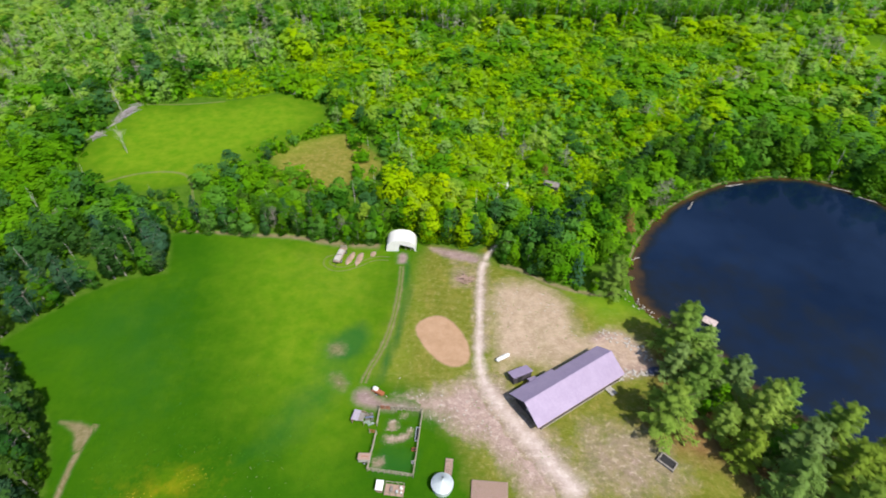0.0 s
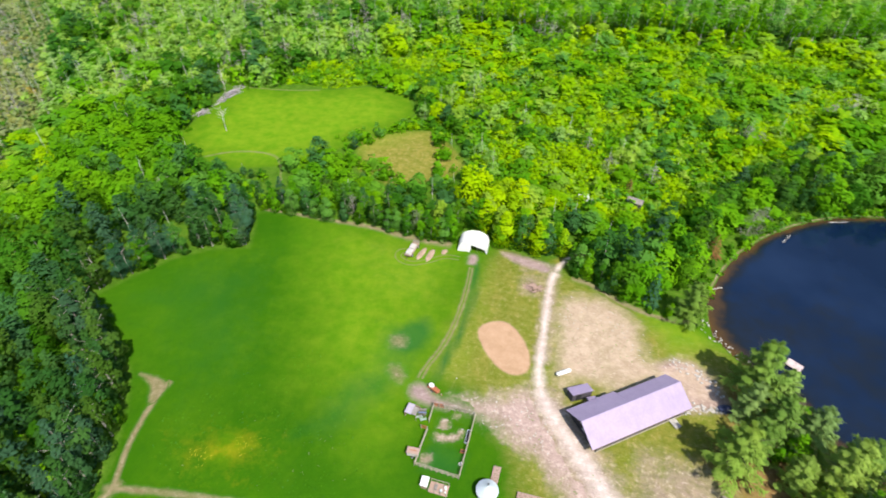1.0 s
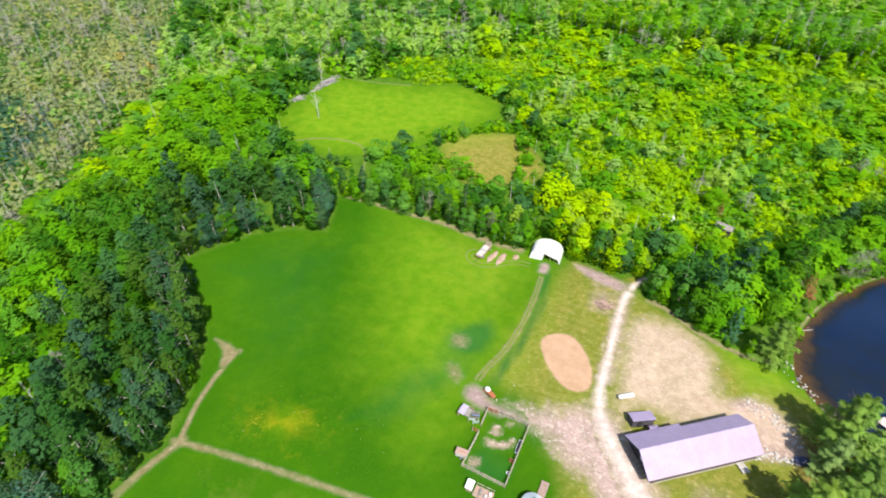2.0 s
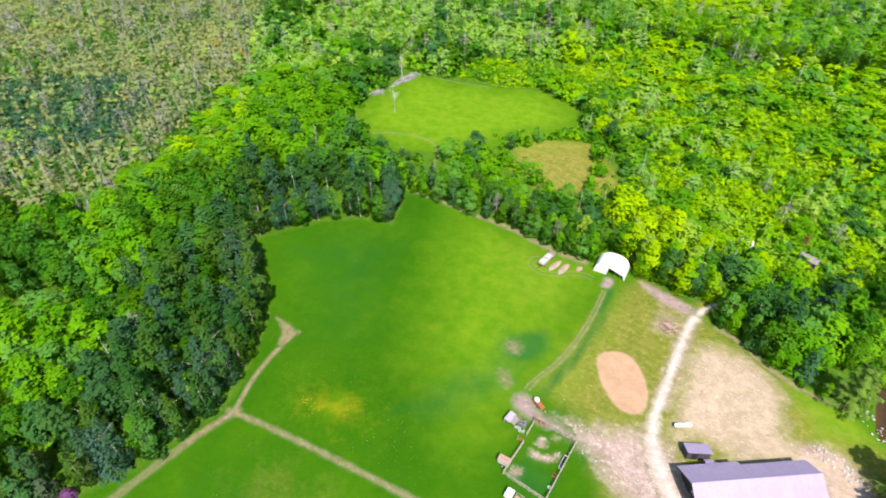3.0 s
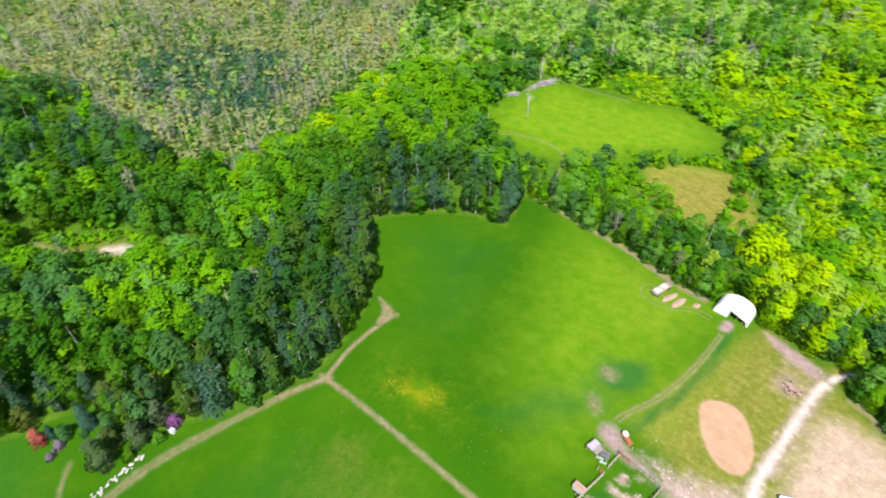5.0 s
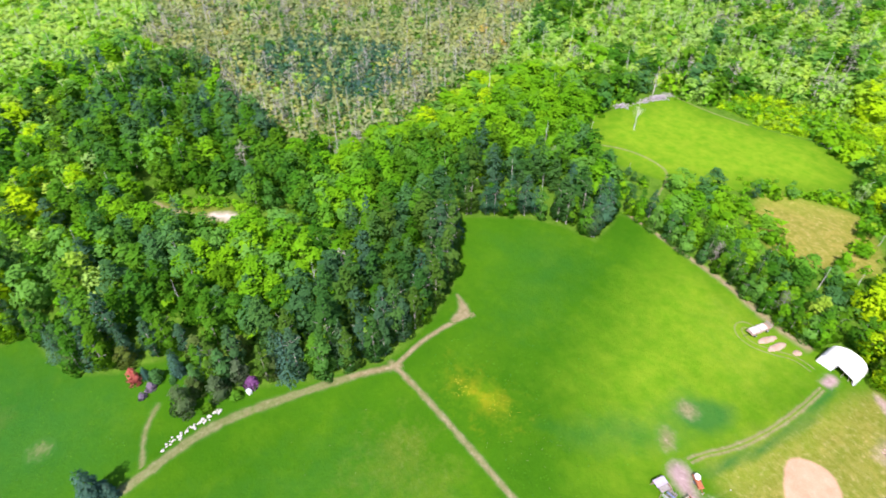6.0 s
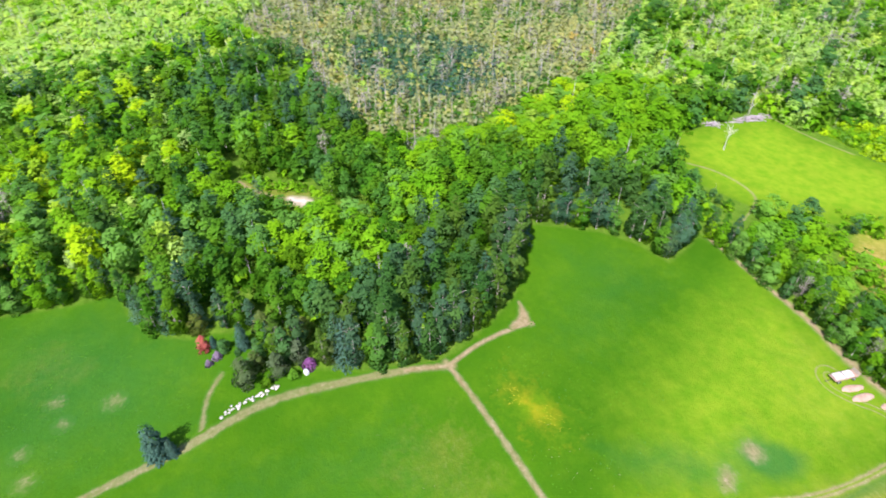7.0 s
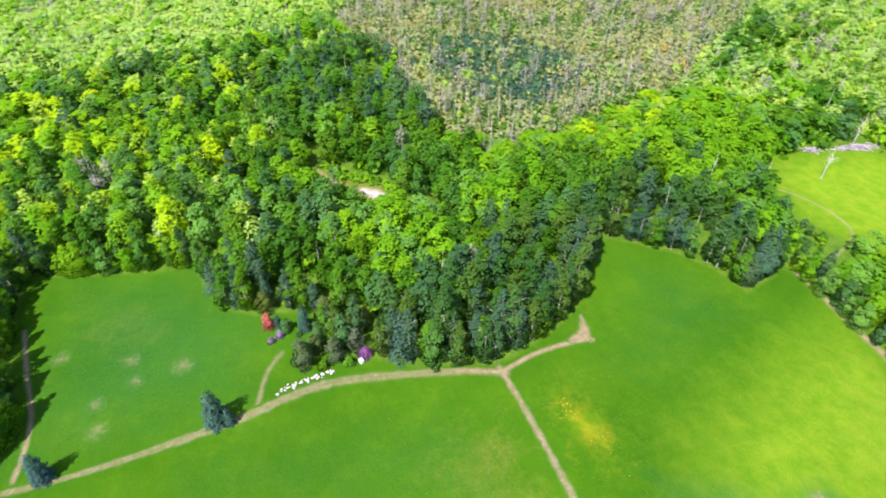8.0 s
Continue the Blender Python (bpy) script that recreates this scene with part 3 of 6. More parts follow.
ribbon("cross_track", [(-64.2, 29.3), (-61, 29.9), (-55, 30.7), (-47.4, 31.45), (-35.5, 32.4), (-22, 33.3)], 1.15, TRACK, "worn brown track across the meadow", "track", 0.024, 0.25)
ribbon("wood_track", [(-61.8, 28.4), (-63.0, 32), (-64.7, 37), (-65.6, 44), (-65.2, 51.2)], [0.8, 0.9, 1.0, 1.1, 1.4], TRACK, "mown path along the wood's edge", "track", 0.022)
filled("fork_corner", FORK, TRACK, "worn wedge of ground where the path turns into the wood", "track", 0.028, 1.0, 0.3)
ribbon("side_track", [(-78.6, -10.6), (-76.9, -12.0), (-74.6, -13.6), (-71.2, -14.9), (-67.3, -15.6), (-64.9, -16.6)], 1.0, TRACK, "narrow mown side path", "track", 0.018, strength=0.6)
ribbon("west_track", [(-61.3, -54.4), (-67.0, -54.0), (-74.8, -54.7), (-84.6, -58.4), (-98.4, -62.5)], 0.9, TRACK, "faint mown path along the trees", "track", 0.018)
ribbon("shelter_track", [(-14.3, 98), (-13.9, 91), (-13.8, 84), (-14.4, 76), (-15.8, 69.1), (-17.9, 64.1), (-18.6, 58.5)], 1.05, TRACK,
       "two wheel ruts through the grass to the shelter", "track", 0.014, 1.0, strength=1.35)
filled("mud_patch", [(-19.5, 60), (-16.6, 60.4), (-14.6, 57.8), (-8, 57.2), (-8.5, 56.2), (-16, 56.0), (-19.4, 57.4)], MUD, "bare muddy ground by the pen", "soil", 0.028, 2.2)
filled("mud_patch", [(-15.4, 99), (-13.2, 99), (-13.2, 95.5), (-15.2, 95.5)], MUD, "bare ground before the shelter", "soil", 0.022, 1.4)
filled("mud_patch", [(-26.5, 70.5), (-23.6, 70.8), (-23.2, 68.4), (-26, 68)], DULL, "dried mud patch in the lush grass", "soil", 0.016, 2.6)
filled("mud_patch", [(-25, 63), (-23, 63.4), (-21.0, 60.4), (-22.8, 60)], DULL, "dried mud patch in the lush grass", "soil", 0.016, 2.4)
filled("mud_patch", [(-8.5, 101.5), (-3.5, 101), (3.5, 99.5), (5.5, 96), (0, 97.0), (-5, 99)], MUD, "bare strip of earth under the trees", "soil", 0.014, 2.0)
filled("sand_patch", [(-132.0, 13.0), (-130.6, 14.4), (-129.4, 17.4), (-126.6, 18.0), (-126.2, 16.6), (-128.0, 15.0), (-128.6, 13.6)], ROAD, "pale sand patch in a wood clearing", "sand", 0.024, 2.6)
ribbon("clearing_track", [(-146, 1.5), (-140, 4.0), (-134, 9.0), (-129, 15), (-124, 17)], 1.1, TRACK, "faint pale track to a sand patch in the wood", "track", 0.018)
ribbon("tyre_track", [(-30.4, 97.8), (-32.6, 97.2), (-33.2, 94.8), (-31.4, 92.6), (-28.0, 92.0), (-24.0, 94.0), (-20.9, 96.6), (-16.9, 96.4)], 0.30, TRACK, "pale tyre track curving round the hay wagon", "track", 0.024, strength=0.62)
ribbon("tyre_track", [(-30.2, 96.4), (-31.4, 96.0), (-31.6, 94.8), (-30.2, 93.8), (-28.0, 93.4), (-24.6, 95.2), (-21.0, 97.8), (-17.0, 97.6)], 0.28, TRACK, "pale tyre track curving round the hay wagon", "track", 0.027, strength=0.62)
ribbon("meadow_fringe", [(-72, 105.0), (-62, 104.9), (-52, 104.2), (-43, 104.3), (-31, 101.8), (-20, 101.6)], [1.2, 1.3, 1.5, 1.7, 2.3, 2.3], TRACK, "tan strip of dry grass along the trees", "grass", 0.02)
ribbon("forest_lane", [(5.4, 97), (6.6, 100.5), (9.4, 104.2), (14, 108)], 1.1, ROAD, "pale sandy lane leaving into the woods", "road", 0.036)
ribbon("dry_strip", [(9, 96.0), (13, 95.2), (22, 89.2), (30, 87.2), (36, 88)], 1.3, TRACK, "tan strip of dry grass along the trees", "grass", 0.02)
for k, (x, y, q) in enumerate(((-87.6, -53.2, 1.3), (-83.4, -39.5, 1.2), (-79.6, -29.6, 1.9), (-68.4, -43.0, 1.4), (-78.0, -38.0, 0.9), (-74.4, -44.2, 1.0))):
    filled("dry_patch", [(x - 0.7 * q, y), (x, y - 0.9 * q), (x + 0.8 * q, y + 0.3), (x, y + 0.6 * q)], DULL, "small patch of dead tan grass", "grass", 0.02, 3.0, 0.35, strength=0.62)
ribbon("hill_track", [(-102, 125), (-96, 129.5), (-88, 131.5), (-80, 130.5), (-76, 124), (-73, 116)], 0.8, TRACK, "mown path round the upper field", "track", 0.02, strength=0.62)
ribbon("hill_track", [(-113, 171.5), (-118, 178), (-122, 190), (-120, 202)], 1.6, TRACK, "mown path leaving the upper field", "track", 0.02, strength=0.62)
ribbon("hill_track", [(-113, 172), (-98, 172.3), (-84, 175.5)], 0.7, TRACK, "mown path at the upper field's edge", "track", 0.022, strength=0.62)


# ---- trees ----
def clump_cloud(centres, normals, size, r, aspect=0.62, along=None, loose=0.6):
    """Rhombic leaf sprays at the centres, tilted round the normals (and drawn out along a bough): vertices, faces and
    the soft normals of the leaf mass that they belong to."""
    n = len(centres)
    mass = normals / (np.linalg.norm(normals, axis=1, keepdims=True) + 1e-9)
    nrm = mass + r.normal(0, loose, (n, 3))
    nrm /= np.linalg.norm(nrm, axis=1, keepdims=True) + 1e-9
    a = r.normal(0, 1, (n, 3)) if along is None else along + r.normal(0, 0.28, (n, 3))
    a -= nrm * (a * nrm).sum(1, keepdims=True)
    a /= np.linalg.norm(a, axis=1, keepdims=True) + 1e-9
    b = np.cross(nrm, a)
    s = (size * r.uniform(0.6, 1.35, n))[:, None]
    k = aspect * r.uniform(0.7, 1.3, n)[:, None]
    bend = nrm * s * 0.22
    v = np.stack([centres - a * s - bend, centres - b * s * k, centres + a * s - bend, centres + b * s * k], 1).reshape(-1, 3)
    soft = 0.72 * mass + 0.28 * nrm
    soft /= np.linalg.norm(soft, axis=1, keepdims=True) + 1e-9
    return v, np.arange(4 * n).reshape(-1, 4), np.repeat(soft, 4, 0)


def spray_tris(vf):
    """The lighter form for trees farther off: one triangle a spray."""
    v, f, n = vf
    q = v.reshape(-1, 4, 3)
    q = np.stack([q[:, 0], q[:, 2], q[:, 3] + 0.6 * (q[:, 3] - q[:, 1])], 1)
    return q.reshape(-1, 3), np.arange(3 * len(f)).reshape(-1, 3), n.reshape(-1, 4, 3)[:, :3].reshape(-1, 3)


def join(parts):
    """Vertices, faces and, where every part has them, normals of several pieces together."""
    off = np.cumsum([0] + [len(p[0]) for p in parts])
    out = [np.concatenate([p[0] for p in parts]), np.concatenate([p[1] + o for p, o in zip(parts, off)])]
    if all(len(p) > 2 for p in parts):
        out.append(np.concatenate([p[2] for p in parts]))
    return tuple(out)


def tube(points, radii, sides=5):
    """A tapering limb as quads."""
    p = np.array(points, float)
    ang = np.arange(sides) * 2 * np.pi / sides
    ring = np.stack([np.cos(ang), np.sin(ang), 0 * ang], 1)
    rings = []
    for k, c in enumerate(p):
        d = p[min(k + 1, len(p) - 1)] - p[max(k - 1, 0)]
        d /= np.linalg.norm(d) + 1e-9
        u = np.cross(d, (0.3, 1, 0.1))
        u /= np.linalg.norm(u)
        w = np.cross(d, u)
        rings.append(c + radii[k] * (ring[:, :1] * u + ring[:, 1:2] * w))
    v = np.concatenate(rings)
    f = [[k * sides + i, k * sides + (i + 1) % sides, (k + 1) * sides + (i + 1) % sides, (k + 1) * sides + i]
         for k in range(len(p) - 1) for i in range(sides)]
    return v, np.array(f)


def broad_crown(r, height, spread, count, size, low=0.10, up=0.45, full=0.62, loose=0.6, aspect=0.62, lobes=0, hang=0.0):
    """Leaf sprays over rounded leaf masses that stand out from the crown, with hollows between them."""
    lobes = lobes or max(6, int(5 + height * 0.7))
    h = low + (1 - low) * (np.arange(lobes) + r.uniform(0.2, 0.8, lobes)) / lobes
    t = (h - low) / (1 - low)
    ang = np.arange(lobes) * 2.4 + r.uniform(-0.5, 0.5, lobes)
    prof = np.clip(np.sin(np.pi * np.minimum(0.06 + 0.94 * t, 1.0) ** full), 0.05, 1) ** 0.62
    rad = spread * (0.28 + 0.30 * prof) * r.uniform(0.8, 1.2, lobes) * (10 / max(lobes, 4)) ** 0.4
    out = np.clip(spread * prof * r.uniform(0.75, 1.1, lobes) - rad * 0.9, 0, None)
    mid = np.stack([np.cos(ang) * out, np.sin(ang) * out, h * height - rad * 0.25], 1)
    tall = np.clip(height / (lobes * 0.42 * spread), 0.75, 1.35)
    pick = r.choice(lobes, count, p=rad ** 2 / (rad ** 2).sum())
    axis = mid - np.array([0, 0, height * (0.45 + 0.3 * low)])
    axis /= np.linalg.norm(axis, axis=1, keepdims=True) + 1e-9
    u = r.normal(0, 1, (count, 3)) + axis[pick] * 0.9 + np.array([0, 0, 0.35])
    u /= np.linalg.norm(u, axis=1, keepdims=True)
    reach = rad[pick] * (1 - 0.5 * r.uniform(0, 1, count) ** 2.2)
    pos = mid[pick] + u * reach[:, None] * np.array([1, 1, tall])
    pos[:, 2] = np.clip(pos[:, 2], height * low * 0.5, height * 1.06)
    nor = 0.6 * u + 0.8 * axis[pick] + np.array([0, 0, 0.2 + up * 0.6])
    along = r.normal(0, 1 - hang, (count, 3)) + np.array([0, 0, hang]) if hang else None
    return clump_cloud(pos, nor, size, r, aspect, along, loose * 0.8)


def cone_crown(r, height, spread, count, size, low=0.04, ragged_edge=0.25, power=0.9):
    """Drooping sprays in whorls round a spire."""
    h = 1 - np.sqrt(r.uniform(0, 1, count)) * (1 - low)
    h = np.clip(h, low, 0.995)
    tiers = np.round(h * 15) / 15
    h = np.where(r.uniform(0, 1, count) < 0.75, tiers + r.normal(0, 0.008, count), h)
    ang = r.uniform(0, 2 * np.pi, count)
    arm = 1 + ragged_edge * np.sin(ang * 6 + np.round(h * 15) * 1.7)
    reach = spread * np.clip(1.02 - h, 0.02, 1) ** power * arm * np.sqrt(r.uniform(0.3, 1.0, count))
    pos = np.stack([np.cos(ang) * reach, np.sin(ang) * reach, height * h - 0.22 * reach], 1)
    pos[:, 2] = np.clip(pos[:, 2], 0.1, None)
    way = np.stack([np.cos(ang), np.sin(ang), np.full(count, -0.35)], 1)
    return clump_cloud(pos, np.stack([np.cos(ang) * 0.9, np.sin(ang) * 0.9, np.full(count, 0.6)], 1), size, r, 0.36, way, 0.40)


def pine_crown(r, height, spread, count, size):
    """Flat fans of needle tufts on long boughs in whorls, with dark gaps between them."""
    pos, way, mass = [], [], []
    whorls = 8
    arms = [max(4, round(7 - 3 * w / whorls)) for w in range(whorls)]
    per = max(count // sum(arms), 4)
    for w in range(whorls):
        h = 0.10 + 0.87 * (w / (whorls - 1)) ** 0.9
        for i in range(arms[w]):
            a = i * 2 * math.pi / arms[w] + w * 1.1 + r.uniform(-0.3, 0.3)
            reach = spread * (1.06 - h) ** 0.66 * r.uniform(0.62, 1.15) + 0.3
            d, e = np.array([math.cos(a), math.sin(a), 0]), np.array([-math.sin(a), math.cos(a), 0])
            t = r.uniform(0.02, 1, per) ** 0.6
            side = r.uniform(-1, 1, per) * reach * 0.24 * np.sin(np.pi * np.clip(t, 0.08, 0.93)) ** 0.7
            lift = height * h + reach * (0.02 * t + 0.22 * t * t) - 0.25 * np.abs(side) + r.normal(0, 0.07, per)
            pos.append(d * (reach * t)[:, None] + e * side[:, None] + np.array([0, 0, 1]) * lift[:, None])
            way.append(d + e * np.sign(side)[:, None] * 0.8 + np.array([0, 0, 0.15]))
            mass.append(np.tile(np.array([0, 0, 0.85]) + 0.55 * d, (per, 1)) + e * (side / reach * 1.6)[:, None])
    return clump_cloud(np.concatenate(pos), np.concatenate(mass), size, r, 0.17, np.concatenate(way), 0.30)


def trunk_limbs(r, height, width, limbs, spread, top=0.85):
    parts = [tube([(0, 0, -0.3), (0.05, 0.02, height * 0.3), (-0.04, 0.06, height * 0.6), (0.02, 0, height * top)],
                  [width, width * 0.75, width * 0.5, width * 0.15], 6)]
    for i in range(limbs):
        a, h = i * 2.4 + r.uniform(-0.3, 0.3), r.uniform(0.25, 0.75)
        out = spread * r.uniform(0.5, 0.8)
        parts.append(tube([(0, 0, height * h), (math.cos(a) * out * 0.5, math.sin(a) * out * 0.5, height * (h + 0.08)),
                           (math.cos(a) * out, math.sin(a) * out, height * (h + 0.13))], [width * 0.36, width * 0.22, width * 0.07], 4))
    return join(parts)


def mesh_of(name, vf, mat):
    v, f = vf[:2]
    return sheet(name, v[:, 0], v[:, 1], v[:, 2], f, mat, normals=vf[2] if len(vf) > 2 else None)


def tree_thing(name, label, crown, wood, leaf, bark, category="tree"):
    t = thing(name, label, category)
    for part_name, vf, mat in (("trunk", wood, bark), ("crown", crown, leaf)):
        o = new(part_name, mesh_of(part_name, vf, mat))
        o.parent = t
    return t


class Grove:
    """Kinds of tree, each built once, then copied to its places."""

    def __init__(self):
        self.kinds = {}

    def kind(self, key, makers):
        self.kinds[key] = [make() for make in makers]
        self.used = {}

    def plant(self, key, x, y, size, group, label=""):
        pool = self.kinds[key]
        n = self.used.get(key, 0)
        self.used[key] = n + 1
        base = pool[n % len(pool)]
        m = Matrix.Translation((x, y, 0)) @ Matrix.Rotation((n * 2.399) % 6.283, 4, "Z")
        t = base if n < len(pool) else copy_thing(base, m)
        t.matrix_basis = m @ Matrix.Diagonal((size, size, size * (0.9 + 0.2 * ((n * 0.618) % 1)), 1))
        return tagged(t, label, group=group)


grove = Grove()
R = np.random.default_rng


def kinds_of_trees():
    def broad(seed, h, s, leaf, label, count=1150, size=0.30, bark=BARK, low=0.03, hang=0.0):
        r = R(seed)
        return lambda: tree_thing("broadleaf_tree", label, broad_crown(r, h, s, count, size, low, loose=0.5, hang=hang), trunk_limbs(r, h, h * 0.016, 5, s), leaf, bark)

    grove.kind("maple", [broad(s, 9.5, 3.3, LEAF_BRIGHT, "bright yellow-green maple in full leaf at the wood's edge") for s in (1, 2, 3)])
    grove.kind("gold", [broad(s, 9.5, 3.3, LEAF_GOLD, "golden-green maple in full leaf at the wood's edge") for s in (31, 32)])
    grove.kind("aspen", [broad(s, 11.0, 2.8, LEAF_MID, "green aspen in full leaf at the wood's edge", bark=BARK_PALE, hang=0.5) for s in (4, 5, 6, 7)])
    grove.kind("poplar", [broad(s, 14.0, 2.5, LEAF_DARK, "tall dark green poplar at the wood's edge", 1150, 0.29, BARK_PALE, 0.10, 0.6) for s in (8, 9, 10, 11)])

    grove.kind("olive", [broad(s, 7.6, 3.0, LEAF_OLIVE, "low olive-green tree beside the boulders", 900, 0.30, hang=0.3) for s in (33, 34)])

    def spruce(seed, h, s, leaf, label, count=1000, size=0.30, power=0.9):
        r = R(seed)
        return lambda: tree_thing("spruce_tree", label, cone_crown(r, h, s, count, size, power=power), trunk_limbs(r, h, h * 0.014, 0, s, 0.95), leaf, BARK)

    grove.kind("spruce", [spruce(s, 11.6, 2.7, NEEDLE, "dark green spruce at the wood's edge", power=0.7) for s in (12, 13, 14)])
    grove.kind("blue", [spruce(15, 10.2, 2.15, NEEDLE_BLUE, "blue-green spruce standing alone in the meadow", 2000, 0.30, 0.45)])

    def pine(seed, h, s, leaf=NEEDLE_PINE, label="tall white pine with tiered boughs by the pond", count=4200):
        r = R(seed)
        return lambda: tree_thing("pine_tree", label, pine_crown(r, h, s, count, 0.56),
                                  trunk_limbs(r, h, h * 0.017, 14, s, 0.97), leaf, BARK)

    grove.kind("pine", [pine(s, 13.6, 5.3) for s in (16, 17, 18)])
    def dense_pine(seed, h, s):
        r = R(seed)
        return lambda: tree_thing("pine_tree", "dense blue-green pine at the wood's edge", broad_crown(r, h, s, 1250, 0.30, 0.16, 0.5, 0.8, 0.45, 0.4, 13, 0.5),
                                  trunk_limbs(r, h, h * 0.016, 6, s, 0.95), NEEDLE, BARK_PALE)

    grove.kind("darkpine", [dense_pine(s, 11.5, 3.0) for s in (26, 27, 28)])

    def bush(seed, leaf, label, name="bush", h=2.6, s=1.7):
        r = R(seed)
        return lambda: tree_thing(name, label, broad_crown(r, h, s, 260, 0.30, 0.05), trunk_limbs(r, h, 0.06, 4, s, 0.7), leaf, BARK, "bush")

    grove.kind("bush", [bush(s, LEAF_MID, "rounded green bush at the wood's edge") for s in (19, 20)])
    grove.kind("red", [bush(21, LEAF_RED, "small red-leaved ornamental tree", "ornamental_tree", 4.2, 1.7)])
    grove.kind("lilac", [bush(22, LEAF_PURPLE, "purple flowering lilac bush", "lilac_bush", 2.6, 1.6)])

    grove.kind("pale_lilac", [bush(35, LEAF_MAUVE, "pale mauve flowering bush", "flowering_bush", 1.9, 1.6)])
    grove.kind("rust", [spruce(25, 9.0, 2.6, LEAF_RUST, "rust-brown dying conifer at the pond", 700, 0.32, 0.6)])

    def grey(seed):
        r = R(seed)
        return lambda: tree_thing("bare_tree", "grey twiggy tree without leaves among the pines", broad_crown(r, 7.5, 2.8, 1000, 0.36, 0.12, 0.2, 0.9, 1.2, 0.07),
                                  trunk_limbs(r, 7.5, 0.12, 10, 2.4, 0.95), TWIG, BARK_PALE)

    grove.kind("grey", [grey(s) for s in (41, 42)])

    def snag(seed):
        r = R(seed)

        def make():
            t = thing("dead_tree", "bare grey dead tree", "tree")
            new("trunk", mesh_of("trunk", trunk_limbs(r, 11, 0.16, 16, 3.0, 1.0), DEADWOOD)).parent = t
            return t
        return make

    grove.kind("snag", [snag(s) for s in (23, 24)])


kinds_of_trees()
EDGE = "trees round the meadow"


def edge_row(a, b, key_mix, step, depth, size, seed):
    """Trees along a stretch of the wood's edge, set back by up to depth to the left of a-b."""
    r = R(seed)
    a, b = np.array(a, float), np.array(b, float)
    length = np.linalg.norm(b - a)
    d = (b - a) / length
    n = np.array([-d[1], d[0]])
    for k in range(max(1, int(length / step))):
        p = a + d * (k + 0.5 + r.uniform(-0.3, 0.3)) * length / max(1, int(length / step)) + n * r.uniform(1.2, depth)
        if edge_distance([(5.4, 97), (6.6, 100.5), (9.4, 104.2), (14, 108)], p[0], p[1], False) < 2.2 or (-19.6 < p[0] < -10.4 and 99 < p[1] < 107.5):
            continue
        grove.plant(key_mix[r.integers(len(key_mix))], p[0], p[1], size * r.uniform(0.78, 1.2), EDGE)


def plant_edges():
    for k, (a, b) in enumerate(zip(MEADOW[1:46], MEADOW[2:47])):
        a, b = b, a  # the wood lies to the left of this direction
        x, y = (a[0] + b[0]) / 2, (a[1] + b[1]) / 2
        if y < -26:
            keys, size = ("aspen", "aspen", "maple", "poplar"), 0.85
        elif y < 8 and x < -70:
            keys, size = ("poplar", "aspen", "spruce", "olive"), 0.85
        elif y < 66:
            keys, size = ("poplar", "poplar", "poplar", "poplar", "spruce", "poplar", "aspen"), 1.0
        elif x < -69:
            keys, size = ("darkpine", "poplar", "poplar", "darkpine", "poplar", "aspen"), 0.84
        elif x < -24:
            keys, size = ("aspen", "poplar", "maple", "maple", "aspen"), 0.72
        elif x < 8:
            keys, size = ("gold", "maple", "gold", "aspen"), 0.9
        else:
            keys, size = ("maple", "maple", "aspen", "maple"), 0.7
        for row in range(3):
            edge_row(b, a, keys, 3.2 + 0.8 * row, (1.6, 4.5, 8.0)[row], size * (0.9, 1.0, 1.05)[row], 100 + 3 * k + row)


plant_edges()
for px, py, ps in ((36.8, 54.6, 1.05), (43.2, 71.6, 1.05), (48.0, 71.0, 0.70), (41.5, 58.6, 0.62), (45.2, 63.0, 0.85), (50.2, 62.0, 0.92), (41.5, 66.0, 0.7),
                   (46.5, 54.0, 0.66), (52.5, 55.0, 0.95), (57.5, 58.0, 0.78), (56.5, 48.2, 1.05), (63.0, 51.5, 0.95), (62.0, 45.0, 1.0),
                   (53.0, 42.5, 1.0), (68.0, 47.0, 0.82), (60.0, 38.5, 1.05), (67.5, 40.5, 0.95), (48.6, 48.6, 0.7), (33.8, 88.5, 0.85)):
    grove.plant("pine", px, py, ps, "pines by the pond")
for px, py, ps in ((47.5, 59.0, 0.72), (53.5, 50.0, 0.60), (50.0, 52.0, 0.42), (65.0, 45.5, 0.62), (57.5, 53.0, 0.55), (50.5, 66.5, 0.5), (45.0, 58.2, 0.4), (36.5, 89.5, 0.42), (30, 88.3, 0.4)):
    grove.plant("maple", px, py, ps, "pines by the pond", "bright green broadleaf tree among the pines")
for px, py, ps in ((-78.6, -3.7, 0.62), (-81.5, -2.0, 0.66), (-77.6, -0.6, 0.7)):
    grove.plant("aspen", px, py, ps, "garden bushes", "low rounded green tree in the garden")
for px, py, ps in ((-73.8, -7.0, 0.86), (-73.4, -0.9, 0.82), (-76.4, -4.6, 0.7)):
    grove.plant("olive", px, py, ps, "garden bushes")
for px, py, ps in ((49.5, 68.0, 0.75), (47.0, 62.2, 0.8), (54.0, 57.5, 0.6), (-100, 103, 0.9), (-30, 105.5, 0.9), (-48, 108, 0.9), (37.5, 108, 0.9), (51.4, 120.6, 1.15), (54.5, 123.5, 0.9)):
    grove.plant("grey", px, py, ps, "bare trees")
for px, py, ps in ((41.6, 110.6, 0.85), (23.0, 134, 0.5)):
    grove.plant("rust", px, py, ps, "dead trees")
for px, py, ps in ((-20.6, 103.5, 0.8), (-8.4, 104.6, 0.85), (-24.2, 103.4, 0.62)):
    grove.plant("maple", px, py, ps, EDGE)
